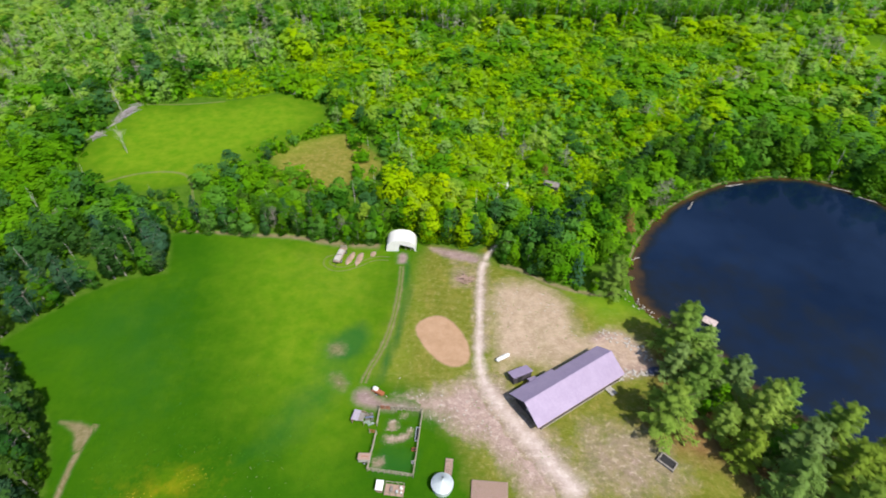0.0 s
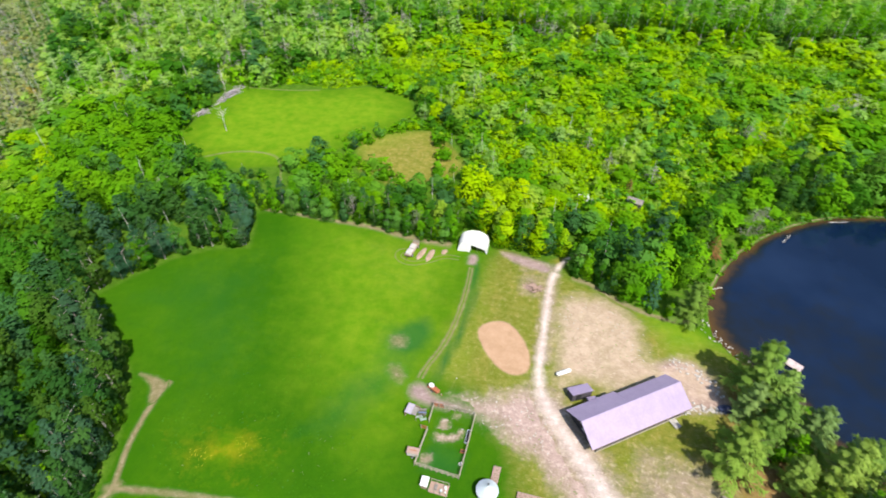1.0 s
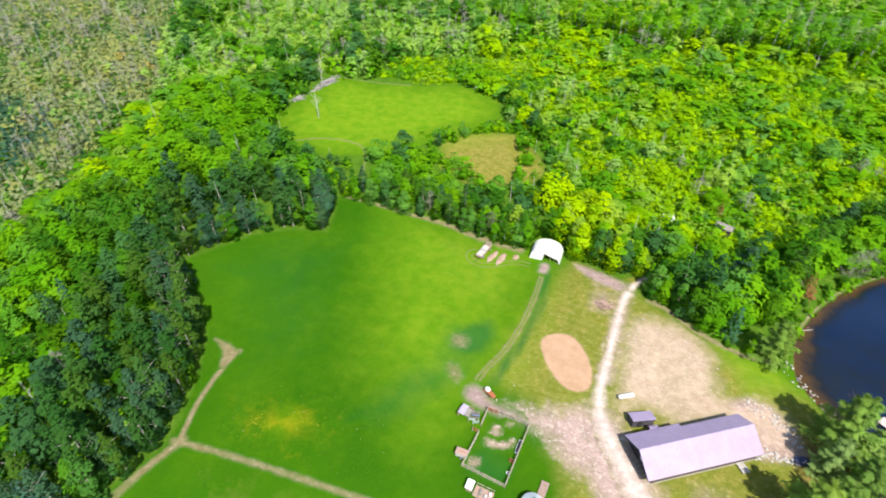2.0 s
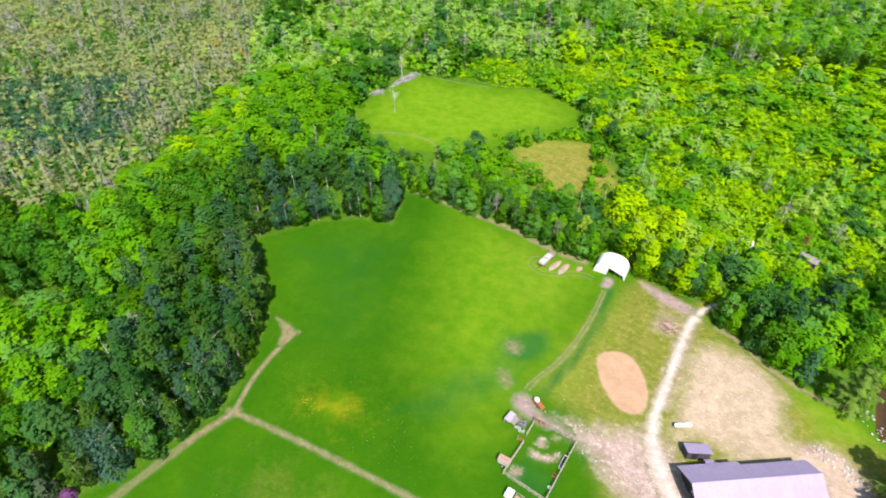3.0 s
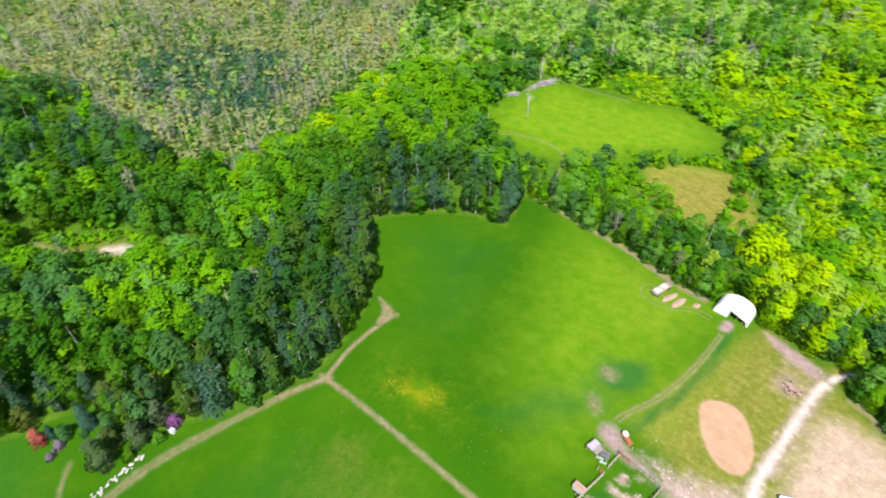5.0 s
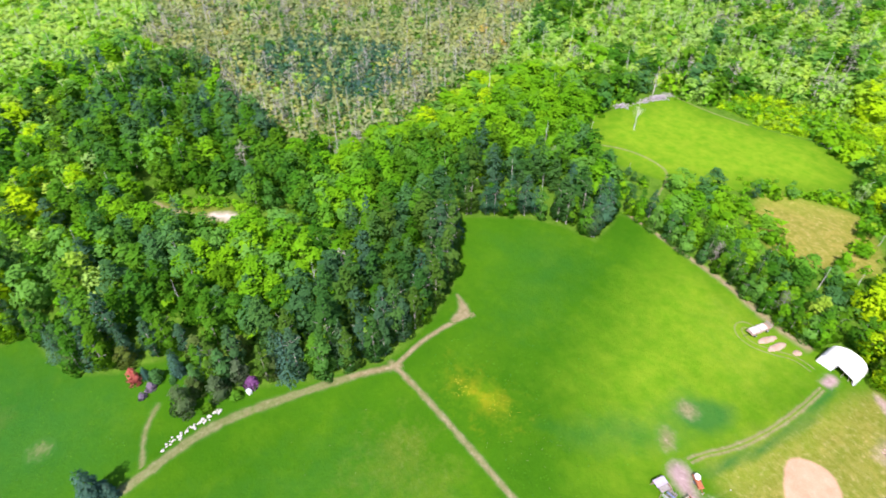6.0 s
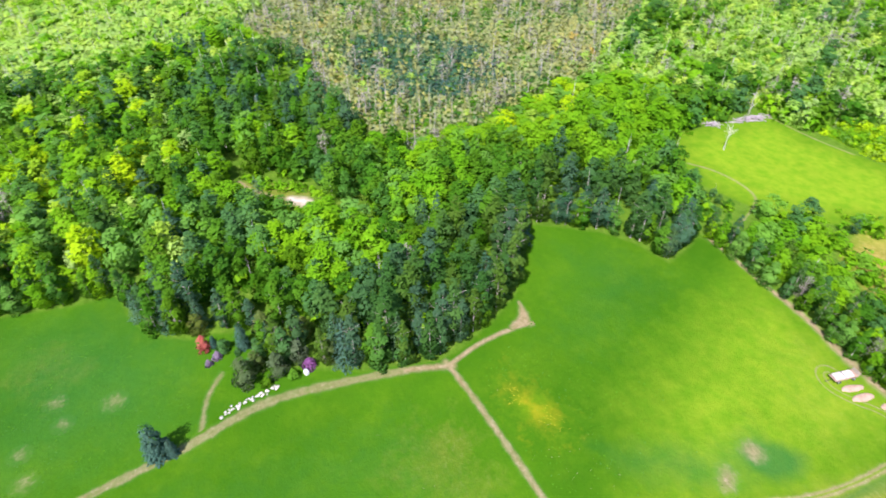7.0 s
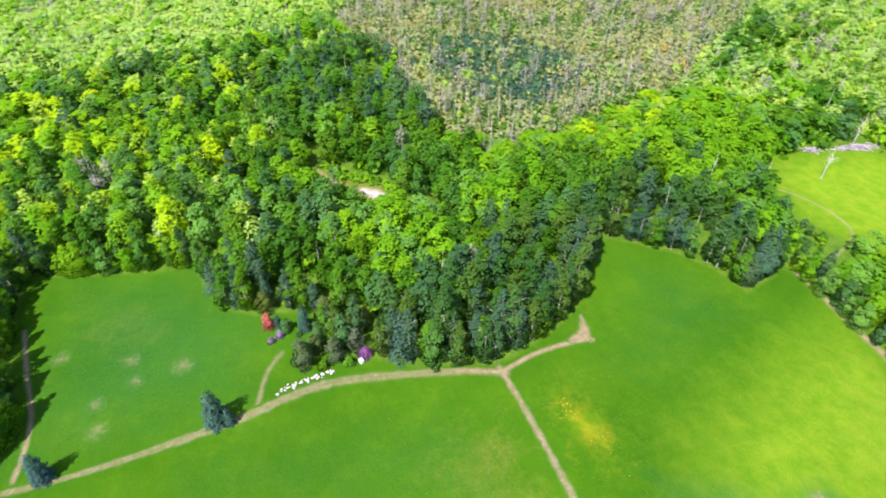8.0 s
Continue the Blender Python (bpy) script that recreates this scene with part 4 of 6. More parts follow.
grove.plant("poplar", -2.0, 104.6, 0.72, EDGE, "round dark green tree beside the golden maples")
grove.plant("blue", -64.9, -22.6, 1.0, "lone spruces")
grove.plant("blue", -64.0, -20.4, 0.46, "lone spruces", "small blue-green spruce at the foot of a taller one")
grove.plant("blue", -61.2, -49.4, 0.8, "lone spruces")
grove.plant("blue", -83.2, -6.0, 0.66, "lone spruces", "small blue spruce among garden bushes")
for k, (px, py) in enumerate(((39.0, 103.0), (41.5, 107.6), (46.5, 114.2), (50, 118), (56.8, 124.0), (37.4, 99.5), (-45.5, 104.8), (-36, 103.4), (-28, 102.6), (-58, 105.4), (-66, 105.2),
                              (-83.8, -9.9), (-81.9, -7.4), (-78.6, -5.6), (-71.9, -3.4), (-71.6, 1.6), (10.2, 97.2), (16.5, 93.6), (26.0, 88.8), (-5.8, 103.4), (0.6, 102.8))):
    grove.plant("bush", px, py, 0.55 + 0.09 * (k * 7 % 6), "bushes at the edges")
grove.plant("blue", -85.4, -11.4, 0.36, "lone spruces", "small grey-blue spruce beside a red-leaved tree")
grove.plant("red", -85.6, -13.4, 1.0, "garden bushes")
grove.plant("lilac", -72.7, 4.9, 1.05, "garden bushes")
grove.plant("pale_lilac", -82.4, -11.2, 0.8, "garden bushes")
grove.plant("pale_lilac", -81.2, -13.0, 0.6, "garden bushes")
grove.plant("snag", -64.3, 185, 1.0, "dead trees")
grove.plant("snag", -117, 166, 1.0, "dead trees")
grove.plant("snag", -103, 141, 1.0, "dead trees")


# ---- the woods beyond ----
def scatter(vf, places, sizes, r, tall=(0.85, 1.2), rise=1.0):
    """Copies of a tree shape joined into one mesh: vertices, faces, a tint for each tree and normals."""
    v, f = vf[:2]
    n = len(places)
    a = r.uniform(0, 2 * np.pi, n)
    c, s = np.cos(a)[:, None], np.sin(a)[:, None]
    x, y, z = v[:, 0][None], v[:, 1][None], v[:, 2][None]
    k = sizes[:, None]
    t = (r.uniform(*tall, n) * rise)[:, None]
    out = np.stack([places[:, :1] + k * (c * x - s * y), places[:, 1:2] + k * (s * x + c * y), k * t * z], -1)
    faces = f[None] + (np.arange(n) * len(v))[:, None, None]
    made = [out.reshape(-1, 3), faces.reshape(-1, f.shape[1])]
    if len(vf) > 2:
        x, y, z = vf[2][:, 0][None], vf[2][:, 1][None], vf[2][:, 2][None]
        made.append(np.stack([c * x - s * y, s * x + c * y, z + 0 * c], -1).reshape(-1, 3))
    return made, np.repeat(r.uniform(0, 1, n), len(v))


def woodland(name, label, shapes, places, sizes, leaf, seed, tall=(0.85, 1.2), rise=None):
    r = R(seed)
    rise = np.ones(len(places)) if rise is None else rise
    if not len(places):
        return
    pick = r.integers(0, len(shapes), len(places))
    groups = [scatter(sh, places[pick == k], sizes[pick == k], r, tall, rise[pick == k]) for k, sh in enumerate(shapes) if (pick == k).any()]
    v, f, *n = join([g[0] for g in groups])
    me = sheet(name, v[:, 0], v[:, 1], v[:, 2], f, leaf, {"tint": np.concatenate([g[1] for g in groups])}, n[0] if n else None)
    tagged(new(name, me), label, "woods", kind="stuff")


def plant_woods():
    r = R(50)
    p = []
    for cell, r0, r1 in ((4.4, 60, 190), (5.6, 190, 395)):
        gx, gy = np.meshgrid(np.arange(-420, 300, cell), np.arange(-240, 420, cell))
        q = np.stack([gx.ravel(), gy.ravel()], 1) + r.uniform(-0.42, 0.42, (gx.size, 2)) * cell
        d = np.hypot(*q.T)
        p.append(q[(d > r0) & (d < r1)])
    p = np.concatenate(p)
    x, y = p.T
    far, ang = np.hypot(x, y), np.degrees(np.arctan2(-x, y))
    keep = (ang > -46) & (ang < 122)
    keep &= (far < 345) | ((ang > 25) & (ang < 120))
    near_meadow = inside(MEADOW, x, y) | (edge_distance(MEADOW, x, y) < 3.0)
    keep &= ~(inside(MEADOW, x, y) | ((x < 8) & (edge_distance(MEADOW, x, y) < 8.0)))
    rim = inside(DRY, x, y) & (edge_distance(DRY, x, y) < 5.5) & (np.array([noise.noise((a * 0.16, b * 0.16, 5.0)) for a, b in p]) > 0.02)
    for poly, gap in ((POND, 1.2), (HILL, 2.0), (DRY, 0.0), (SANDPIT, 2.4), (FAR_FIELD, 1.0), (GLADE, 0.0), (LANE_N, 0.4)):
        keep &= ~(inside(poly, x, y) | (edge_distance(poly, x, y) < gap)) | ((poly is DRY) & rim)
    keep &= (x < 8) | ~near_meadow
    keep &= ~(inside(REGROWTH, x, y) & (y > 126) & (r.uniform(0, 1, len(p)) < 0.68))
    keep &= ~(inside(SCRUB, x, y) & (r.uniform(0, 1, len(p)) < 0.85))
    keep &= ~((x > 30) & (x < 58) & (y < 122) & (edge_distance(POND, x, y) < 3.6))
    keep &= ~((x > 36) & (y < 82))
    keep &= edge_distance([(-160, 2), (-146, 3), (-129, 15), (-114, 26), (-102, 36)], x, y, False) > 3.4
    keep &= edge_distance([(-122, 195), (-120, 210), (-110, 240)], x, y, False) > 3
    keep &= edge_distance([(-146, 48), (-143, 72), (-147, 95)], x, y, False) > 2.0
    keep &= edge_distance([(-102, 125), (-96, 129.5), (-88, 131.5), (-80, 130.5), (-76, 124)], x, y, False) > 3.0
    keep &= edge_distance([(-78, 130), (-76, 124), (-73, 116), (-71, 106)], x, y, False) > 2.6
    open_marsh = inside(MARSH, x, y) & (far > 225)
    keep &= ~(open_marsh & (r.uniform(0, 1, len(p)) < 0.30))
    gapped = np.array([noise.noise((a * 0.05, b * 0.05, 4.0)) for a, b in p])
    keep &= ~((gapped > 0.54) & (far > 150) & (edge_distance(POND, x, y) > 45))
    p, far = p[keep], far[keep]
    shore = edge_distance(POND, *p.T) < 16
    x, y = p.T
    u = r.uniform(0, 1, len(p))
    patch = np.array([noise.noise((a * 0.022, b * 0.022, 3.0)) for a, b in p])
    marsh, young = inside(MARSH, x, y), inside(YOUNG, x, y)
    broad = np.array([noise.noise((a * 0.011, b * 0.011, 8.0)) for a, b in p])
    w = 0.18 + u * 0.40 + patch * 0.9 + broad * 0.9 + np.where((x < -60) & (y < 75), 0.10, 0.0)
    kind = np.where(w < 0.26, 0, np.where(w < 0.66, 1, 2))
    kind = np.where((w > 0.98) | (u > 0.955), 3, kind)
    north = (y > 100) & (x > -75)
    v = np.clip(0.5 + 0.8 * np.array([noise.noise((a * 0.035, b * 0.035, 31.0)) for a, b in p]) + r.uniform(-0.24, 0.24, len(p)), 0, 0.999)
    kind = np.where(north & (kind == 3) & (v < 0.8), 1, kind)
    kind = np.where(north & (kind == 2) & (v < 0.65) & (patch < 0.22), 1, kind)
    kind = np.where(north & (kind == 1) & (v < 0.5), 0, kind)
    kind = np.where(north & (kind == 0) & (v > 0.45 + 0.8 * broad + 0.5 * patch), 7, kind)
    west = (x < -60) & (y < 80) & (far < 185)
    kind = np.where(west & (kind == 0) & (v < 0.62), 1, kind)
    kind = np.where(west & ((kind == 2) | (kind == 3)) & (v < 0.7), 1, kind)
    kind = np.where(shore, np.where(u < 0.12, 2, np.where(u < 0.18, 3, np.where(u < 0.46, 1, 0))), kind)
    kind = np.where((kind < 3) & (u > np.where(far < 185, 0.985, 0.95)), 4, kind)
    kind = np.where(inside(MAPLES, x, y) & (u < 0.92), np.where(u < 0.28, 7, np.where(u < 0.62, 0, 1)), kind)
    kind = np.where(inside(GOLD, x, y) & (u < 0.3), 7, kind)
    kind = np.where(inside(RIDGE, x, y), np.where(u < 0.82, 0, 1), kind)
    kind = np.where(inside(SPRUCES, x, y), np.where(u < 0.25, 3, np.where(u < 0.85, 2, 1)), kind)
    kind = np.where(inside(DARK_WOOD, x, y), np.where(u < 0.88, 2, 1), kind)
    kind = np.where(inside(SCRUB, x, y), 0, kind)
    kind = np.where(young, np.where(u < 0.98, 4, 1), kind)
    kind = np.where(marsh, np.where(u < 0.46, 5, np.where(u < 0.60, 8, np.where(u < 0.67, 3, np.where(u < 0.90, 6, 4)))), kind)
    kind = np.where(inside(DARK_MARSH, x, y), np.where(u < 0.46, 3, np.where(u < 0.76, 5, np.where(u < 0.86, 8, 4))), kind)
    # Haze over the far woods, put into the colour by paler trees.
    kind = np.where((far > 205) & (kind < 3) & (u * 0.8 - patch * 0.8 > np.where(north, 0.30, 0.28)) & ~marsh, 4, kind)
    kind = np.where((kind < 3) & (u > 0.965), 6, kind)
    bare = np.array([noise.noise((a * 0.045, b * 0.045, 15.0)) for a, b in p])
    kind = np.where(((kind < 3) | (kind == 4) | (kind == 7)) & ~inside(RIDGE, x, y) & (bare * 0.55 + r.uniform(0, 0.5, len(p)) > np.where(far < 185, 0.66, 0.62)), 8, kind)
    kind = np.where(inside(REGROWTH, x, y) & (kind < 8), np.where(v < 0.40, 7, np.where(v < 0.62, 0, np.where(v < 0.86, 4, 1))), kind)

    kind = np.where((far > 205) & (kind == 2) & (v < 0.65), np.where(v < 0.3, 0, 1), kind)
    # Distant brightness is put into the leaves: each far tree goes one lighter.
    far_off = (far > 185) & ~marsh & ~young
    kind = np.where(far_off & (kind == 1) & (v > 0.35), 0, np.where(far_off & (kind == 2), 1, kind))
    west_far = (x < -55) & (y > 150) & (far > 195) & ~marsh & ((kind == 2) | (kind == 3) | (kind == 0))
    lime = (x > -62) & (x < 0) & (y > 150) & (y < 238) & (kind < 8) & (v < 0.55)
    kind = np.where(lime, np.where(u < 0.7, 7, 4), kind)
    south_west = (x < -104) & (y < -8) & ~young & ~marsh & (kind < 5)
    kind = np.where(south_west, np.where(u < 0.18, 7, np.where(u < 0.30, 4, np.where(u < 0.55, 0, np.where(u < 0.90, 1, 2)))), kind)
    kind = np.where(west_far, np.where(v < 0.5, 4, np.where(v < 0.72, 1, np.where(v < 0.86, 8, 0))), kind)
    kind = np.where((np.hypot(x + 10, y - 113) < 11) & (v < 0.8), 9, kind)

    kind = np.where(inside(BLUE_WOOD, x, y) & ~marsh, np.where(u < 0.24, 3, np.where(u < 0.52, 2, 1)), kind)
    wet_edge = edge_distance(MARSH, x, y)
    brushy = ~marsh & (wet_edge < 17) & (far < 205) & (y > 42)
    kind = np.where(brushy & (kind < 5), np.where(v < 0.45, 7, 0), kind)
    deep = (x < -60) & (y > -12) & (y < 92) & (far < 185) & ~inside(REGROWTH, x, y) & ((kind == 1) & (r.uniform(0, 1, len(p)) < np.where(x > -112, 0.45, 0.15)) | (kind == 2) & (u < 0.4))
    kind = np.where(deep, 11, kind)
    edge = edge_distance(TALL_EDGE, x, y, False)
    kind = np.where((edge < 9) & (y > np.interp(x, *np.array(TALL_EDGE).T)) & (x > -76) & (v < 0.8), 10, kind)

    def shapes(maker):
        return [spray_tris(maker(R(60 + i))) for i in range(5)]

    near = {0: lambda q: broad_crown(q, 9.4, 4.1, 640, 0.43, 0.05, 0.6, 1.15, 0.42, 0.65, 12, 0.25), 1: lambda q: broad_crown(q, 10.4, 3.5, 620, 0.42, 0.05, 0.6, 1.0, 0.45, 0.52, 13, 0.6),
            2: lambda q: broad_crown(q, 12.5, 3.1, 600, 0.40, 0.08, 0.5, 0.75, 0.45, 0.46, 14, 0.65), 3: lambda q: cone_crown(q, 11.5, 2.6, 430, 0.40, power=0.75),
            4: lambda q: broad_crown(q, 7.6, 2.9, 340, 0.42, 0.05, 0.8, 0.95, 0.45, 0.42, 0, 0.7), 5: lambda q: cone_crown(q, 7.5, 1.3, 110, 0.34, 0.2),
            8: lambda q: broad_crown(q, 9.0, 2.9, 300, 0.50, 0.12, 0.2, 0.9, 1.2, 0.10, 0, 0.6)}
    # Farther crowns tip their normals up, which brightens them as haze would.
    away = {0: lambda q: broad_crown(q, 7.6, 4.7, 190, 0.80, 0.03, 1.0, 1.10, 0.34, 0.75, 5), 1: lambda q: broad_crown(q, 8.4, 4.2, 190, 0.74, 0.03, 1.0, 1.0, 0.36, 0.6, 6, 0.5),
            2: lambda q: broad_crown(q, 10.5, 3.5, 190, 0.66, 0.06, 0.8, 0.85, 0.4, 0.5, 6, 0.6), 3: lambda q: cone_crown(q, 11.0, 2.4, 170, 0.56),
            4: lambda q: broad_crown(q, 6.2, 3.7, 165, 0.62, 0.0, 1.3, 1.0, 0.36, 0.42, 5, 0.75), 5: lambda q: cone_crown(q, 7.5, 1.3, 50, 0.50, 0.2),
            8: lambda q: broad_crown(q, 9.0, 3.2, 120, 0.70, 0.12, 0.2, 0.9, 1.2, 0.13, 0, 0.6),
            10: lambda q: broad_crown(q, 15.5, 3.4, 210, 0.55, 0.46, 0.8, 0.8, 0.45, 0.6, 6, 0.4)}
    leaf = {11: LEAF_DEEP, 10: LEAF_BRIGHT, 0: LEAF_BRIGHT, 1: LEAF_MID, 2: LEAF_DARK, 3: NEEDLE, 4: LEAF_PALE, 5: LEAF_BROWN, 7: LEAF_YELLOW, 8: TWIG, 9: LEAF_GOLD}
    label = {11: "deep green mixed woods", 10: "tall aspen stand on bare pale trunks", 0: "bright green maple woods", 1: "mid-green aspen woods", 2: "dark green poplar woods", 3: "dark blue-green conifers in the woods",
             4: "pale green young aspens and far trees paled for haze", 5: "thin brownish marsh trees and scrub", 7: "yellow-green maple stand", 8: "grey leafless trees in the woods", 9: "golden-green maples behind the shelter"}
    size = r.uniform(0.70, 1.18, len(p))
    size = np.where(far > 185, 1.04 + 0.25 * (size - 0.93), size)
    low_wood = (y > 108) & (x > -62) & ((kind < 3) | (kind == 7)) & ~shore
    size *= np.where(low_wood & (far < 185), 0.84, 1.0)
    rise = np.where(low_wood, 0.70, 1.0) * np.where(inside(REGROWTH, x, y) & (u < 0.9), 0.72, 1.0) * np.where(young, 0.55, 1.0)
    rise *= np.where(brushy, np.where(wet_edge < 8, 0.42, 0.66), 1.0)
    dell = inside([(-110, 136), (-101, 119), (-86, 109), (-74, 108), (-69, 117), (-77, 134)], x, y)
    rise, size = rise * np.where(dell, 0.6, 1.0), size * np.where(dell, 0.5, 1.0)
    rise *= np.where(inside([(-76, 112), (-62, 109), (-56, 116), (-60, 136), (-77, 138)], x, y) & ~dell, 0.74, 1.0)
    # lower growth where a camper, a cabin and a sandy clearing show between the crowns
    for cx, cy, reach in ((10.5, 125.5, 5.0), (25, 125, 6.5), (20.6, 163.5, 4.5), (-128, 13, 7.5)):
        rise *= np.where(np.hypot(x - cx, y - cy) < reach, 0.28, 1.0)
        size *= np.where(np.hypot(x - cx, y - cy) < reach, 0.5, 1.0)
    size *= np.where(inside(REGROWTH, x, y), np.where(u > 0.88, 1.05, 0.92), 1.0) * np.where(marsh & (kind == 3), 0.62, 1.0) * np.where(marsh & (kind == 4), 0.7, 1.0)
    size *= np.where(inside(DRY, x, y) | (edge_distance(DRY, x, y) < 4), 0.55, 1.0)
    size *= np.where(inside(SCRUB, x, y), 0.36, 1.0) * np.where(young, 0.95, 1.0)
    near[7], away[7] = near[0], away[0]
    near[9], away[9] = near[0], away[0]
    near[10] = away[10]
    near[11], away[11] = near[1], away[1]
    for k in (0, 1, 2, 3, 4, 5, 7, 8, 9, 10, 11):
        for zone, table, name in ((far < 185, near, "woodland"), (far >= 185, away, "far_woodland")):
            pick = (kind == k) & zone
            woodland(name, label[k] + ("" if k == 9 else " beyond the meadow" if name == "woodland" else " in the distance"), shapes(table[k]), p[pick], size[pick], leaf[k], 70 + k, (0.85, 1.2) if table is near else (0.93, 1.08), rise[pick])
    # pale stems that show between the crowns
    stems = (kind == 6) | (kind == 10) | ((kind == 1) & (u > 0.70)) | ((kind == 5) & (u < 0.16)) | (kind == 8) | ((kind == 4) & (u > 0.75))
    pole = [tube([(0, 0, 0), (0.1, 0.05, 5), (-0.05, 0.1, 9.5)], [0.13, 0.10, 0.03], 4), tube([(0, 0, 0), (-0.2, 0.1, 5), (-0.5, 0.3, 10.5)], [0.12, 0.09, 0.03], 4),
            trunk_limbs(R(90), 9.5, 0.12, 5, 1.5, 1.0)]
    woodland("bare_stems", "pale bare stems among the woods", pole, p[stems], size[stems] * np.where(kind[stems] == 10, 1.25, 1.0), DEADWOOD, 95)
    # undergrowth that fills the gaps
    gap = (u < np.where(far < 170, 0.7, 0.9)) & ~marsh & ~inside(SCRUB, x, y)
    q = p[gap] + r.uniform(-2.0, 2.0, (int(gap.sum()), 2))
    bushes = r.uniform((-60, 122), (-23, 156), (260, 2))
    bushes = bushes[inside(DRY, bushes[:, 0], bushes[:, 1])]
    bushes = bushes[(edge_distance(DRY, *bushes.T) + 0.35 * (bushes[:, 1] - 134) < r.uniform(0.5, 4.5, len(bushes)))]
    hedge = np.array([(-63, 143.5), (-58.5, 146.5), (-53.5, 151), (-48.5, 154.8), (-42, 156.6), (-36, 156.2), (-31, 151)])
    along = r.uniform(0, 6, 70)
    row = np.stack([np.interp(along, np.arange(7), hedge[:, i]) for i in (0, 1)], 1) + r.normal(0, 1.1, (70, 2))
    low_growth = r.uniform((-147, -1), (-117, 21), (420, 2))
    low_growth = low_growth[inside(SANDPIT, *low_growth.T) & (edge_distance([(-146, 1.5), (-140, 4.0), (-134, 9.0), (-129, 15), (-126.5, 17)], *low_growth.T, False) > 1.8)]
    bank = np.array(rounded(POND[1:13], False))
    spot = bank[r.integers(0, len(bank), 260)] + r.normal(0, 0.9, (260, 2))
    spot = spot[~inside(rounded(POND), *spot.T) & (edge_distance(rounded(POND), *spot.T) > 0.5)]
    shrubs = np.concatenate([spot, low_growth[np.hypot(low_growth[:, 0] + 128.5, low_growth[:, 1] - 15.5) > 4.2], bushes, row, row[::2] + r.normal(0, 2.5, (35, 2))])
    m2 = inside(MARSH, q[:, 0], q[:, 1])
    low = [spray_tris(broad_crown(R(97 + i), 2.4, 1.9, 44, 0.52, 0.0, 0.8, lobes=4)) for i in range(3)]
    woodland("undergrowth", "leafy green undergrowth between the trees", low, q[~m2], r.uniform(1.1, 2.0, int((~m2).sum())) * np.where(np.hypot(*q[~m2].T) < 170, 0.8, 1.15), LEAF_BRIGHT, 96)
    woodland("undergrowth", "scattered green shrubs in the clearings", low, shrubs, r.uniform(0.3, 0.85, len(shrubs)), LEAF_BRIGHT, 94)
    # low brush round the upper field and over the young growth
    brush = r.uniform((-125, 105), (115, 250), (24000, 2))
    young_growth = inside(REGROWTH, brush[:, 0], brush[:, 1]) & (r.uniform(0, 1, len(brush)) < 0.75)
    brush = brush[young_growth | inside(SCRUB, brush[:, 0], brush[:, 1])]
    for poly in (HILL, DRY, POND):
        brush = brush[~inside(poly, brush[:, 0], brush[:, 1])]
    sprig = [spray_tris(broad_crown(R(140 + i), 1.9, 1.9, 24, 0.52, 0.0, 0.9, 0.9, 0.4, 0.6, 4, 0.3)) for i in range(4)]
    golden = np.array([noise.noise((a * 0.06, b * 0.06, 12.0)) for a, b in brush]) + r.uniform(-0.25, 0.25, len(brush))
    woodland("brush", "low yellow-green brush beyond the upper field", sprig, brush[golden > -0.08], r.uniform(0.5, 1.1, int((golden > -0.08).sum())), LEAF_YELLOW, 141)
    woodland("brush", "low fresh green brush beyond the upper field", sprig, brush[golden <= -0.08], r.uniform(0.5, 1.1, int((golden <= -0.08).sum())), LEAF_BRIGHT, 142)
    wet = p[inside(MARSH, x, y)]
    wet = (wet[None] + r.uniform(-3.6, 3.6, (4, len(wet), 2))).reshape(-1, 2)
    more = r.uniform((-390, -20), (-145, 230), (9500, 2))
    wet = np.concatenate([wet, more[inside(MARSH, more[:, 0], more[:, 1]) & (np.hypot(*more.T) < 345)]])
    tuft = [spray_tris(broad_crown(R(120 + i), 2.3, 2.1, 20, 0.66, 0.0, 1.0, 0.9, 0.4, 0.5, 4, 0.7)) for i in range(3)]
    shade = r.uniform(0, 1, len(wet)) + 0.5 * np.array([noise.noise((a * 0.03, b * 0.03, 21.0)) for a, b in wet])
    pale = shade < 0.36
    rusty = shade > 1.10
    shady = inside(DARK_MARSH, wet[:, 0], wet[:, 1]) & (r.uniform(0, 1, len(wet)) < 0.6)
    pale, rusty = pale & ~shady, rusty & ~shady
    woodland("marsh_scrub", "low olive-brown scrub in the marsh", tuft, wet[~pale & ~rusty & ~shady], r.uniform(0.9, 1.5, int((~pale & ~rusty & ~shady).sum())), LEAF_BROWN, 98)
    woodland("marsh_scrub", "dark blue-green scrub in the wettest part of the marsh", tuft, wet[shady], r.uniform(0.8, 1.5, int(shady.sum())), NEEDLE, 100)
    fill = r.uniform((-345, -230), (-228, 40), (14000, 2))
    fill = fill[inside(YOUNG, fill[:, 0], fill[:, 1]) & (np.hypot(*fill.T) < 345) & (np.degrees(np.arctan2(-fill[:, 0], fill[:, 1])) < 122)][:7000]
    woodland("young_growth", "dense lime-green thicket of young aspens", tuft, fill, r.uniform(1.0, 1.9, len(fill)), LEAF_PALE, 101)
    woodland("marsh_scrub", "rusty low scrub in the marsh", tuft, wet[rusty], r.uniform(0.8, 1.4, int(rusty.sum())), LEAF_ORANGE, 97)
    woodland("marsh_scrub", "pale green scrub in the marsh", tuft, wet[pale], r.uniform(0.8, 1.4, int(pale.sum())), LEAF_MID, 99)


plant_woods()


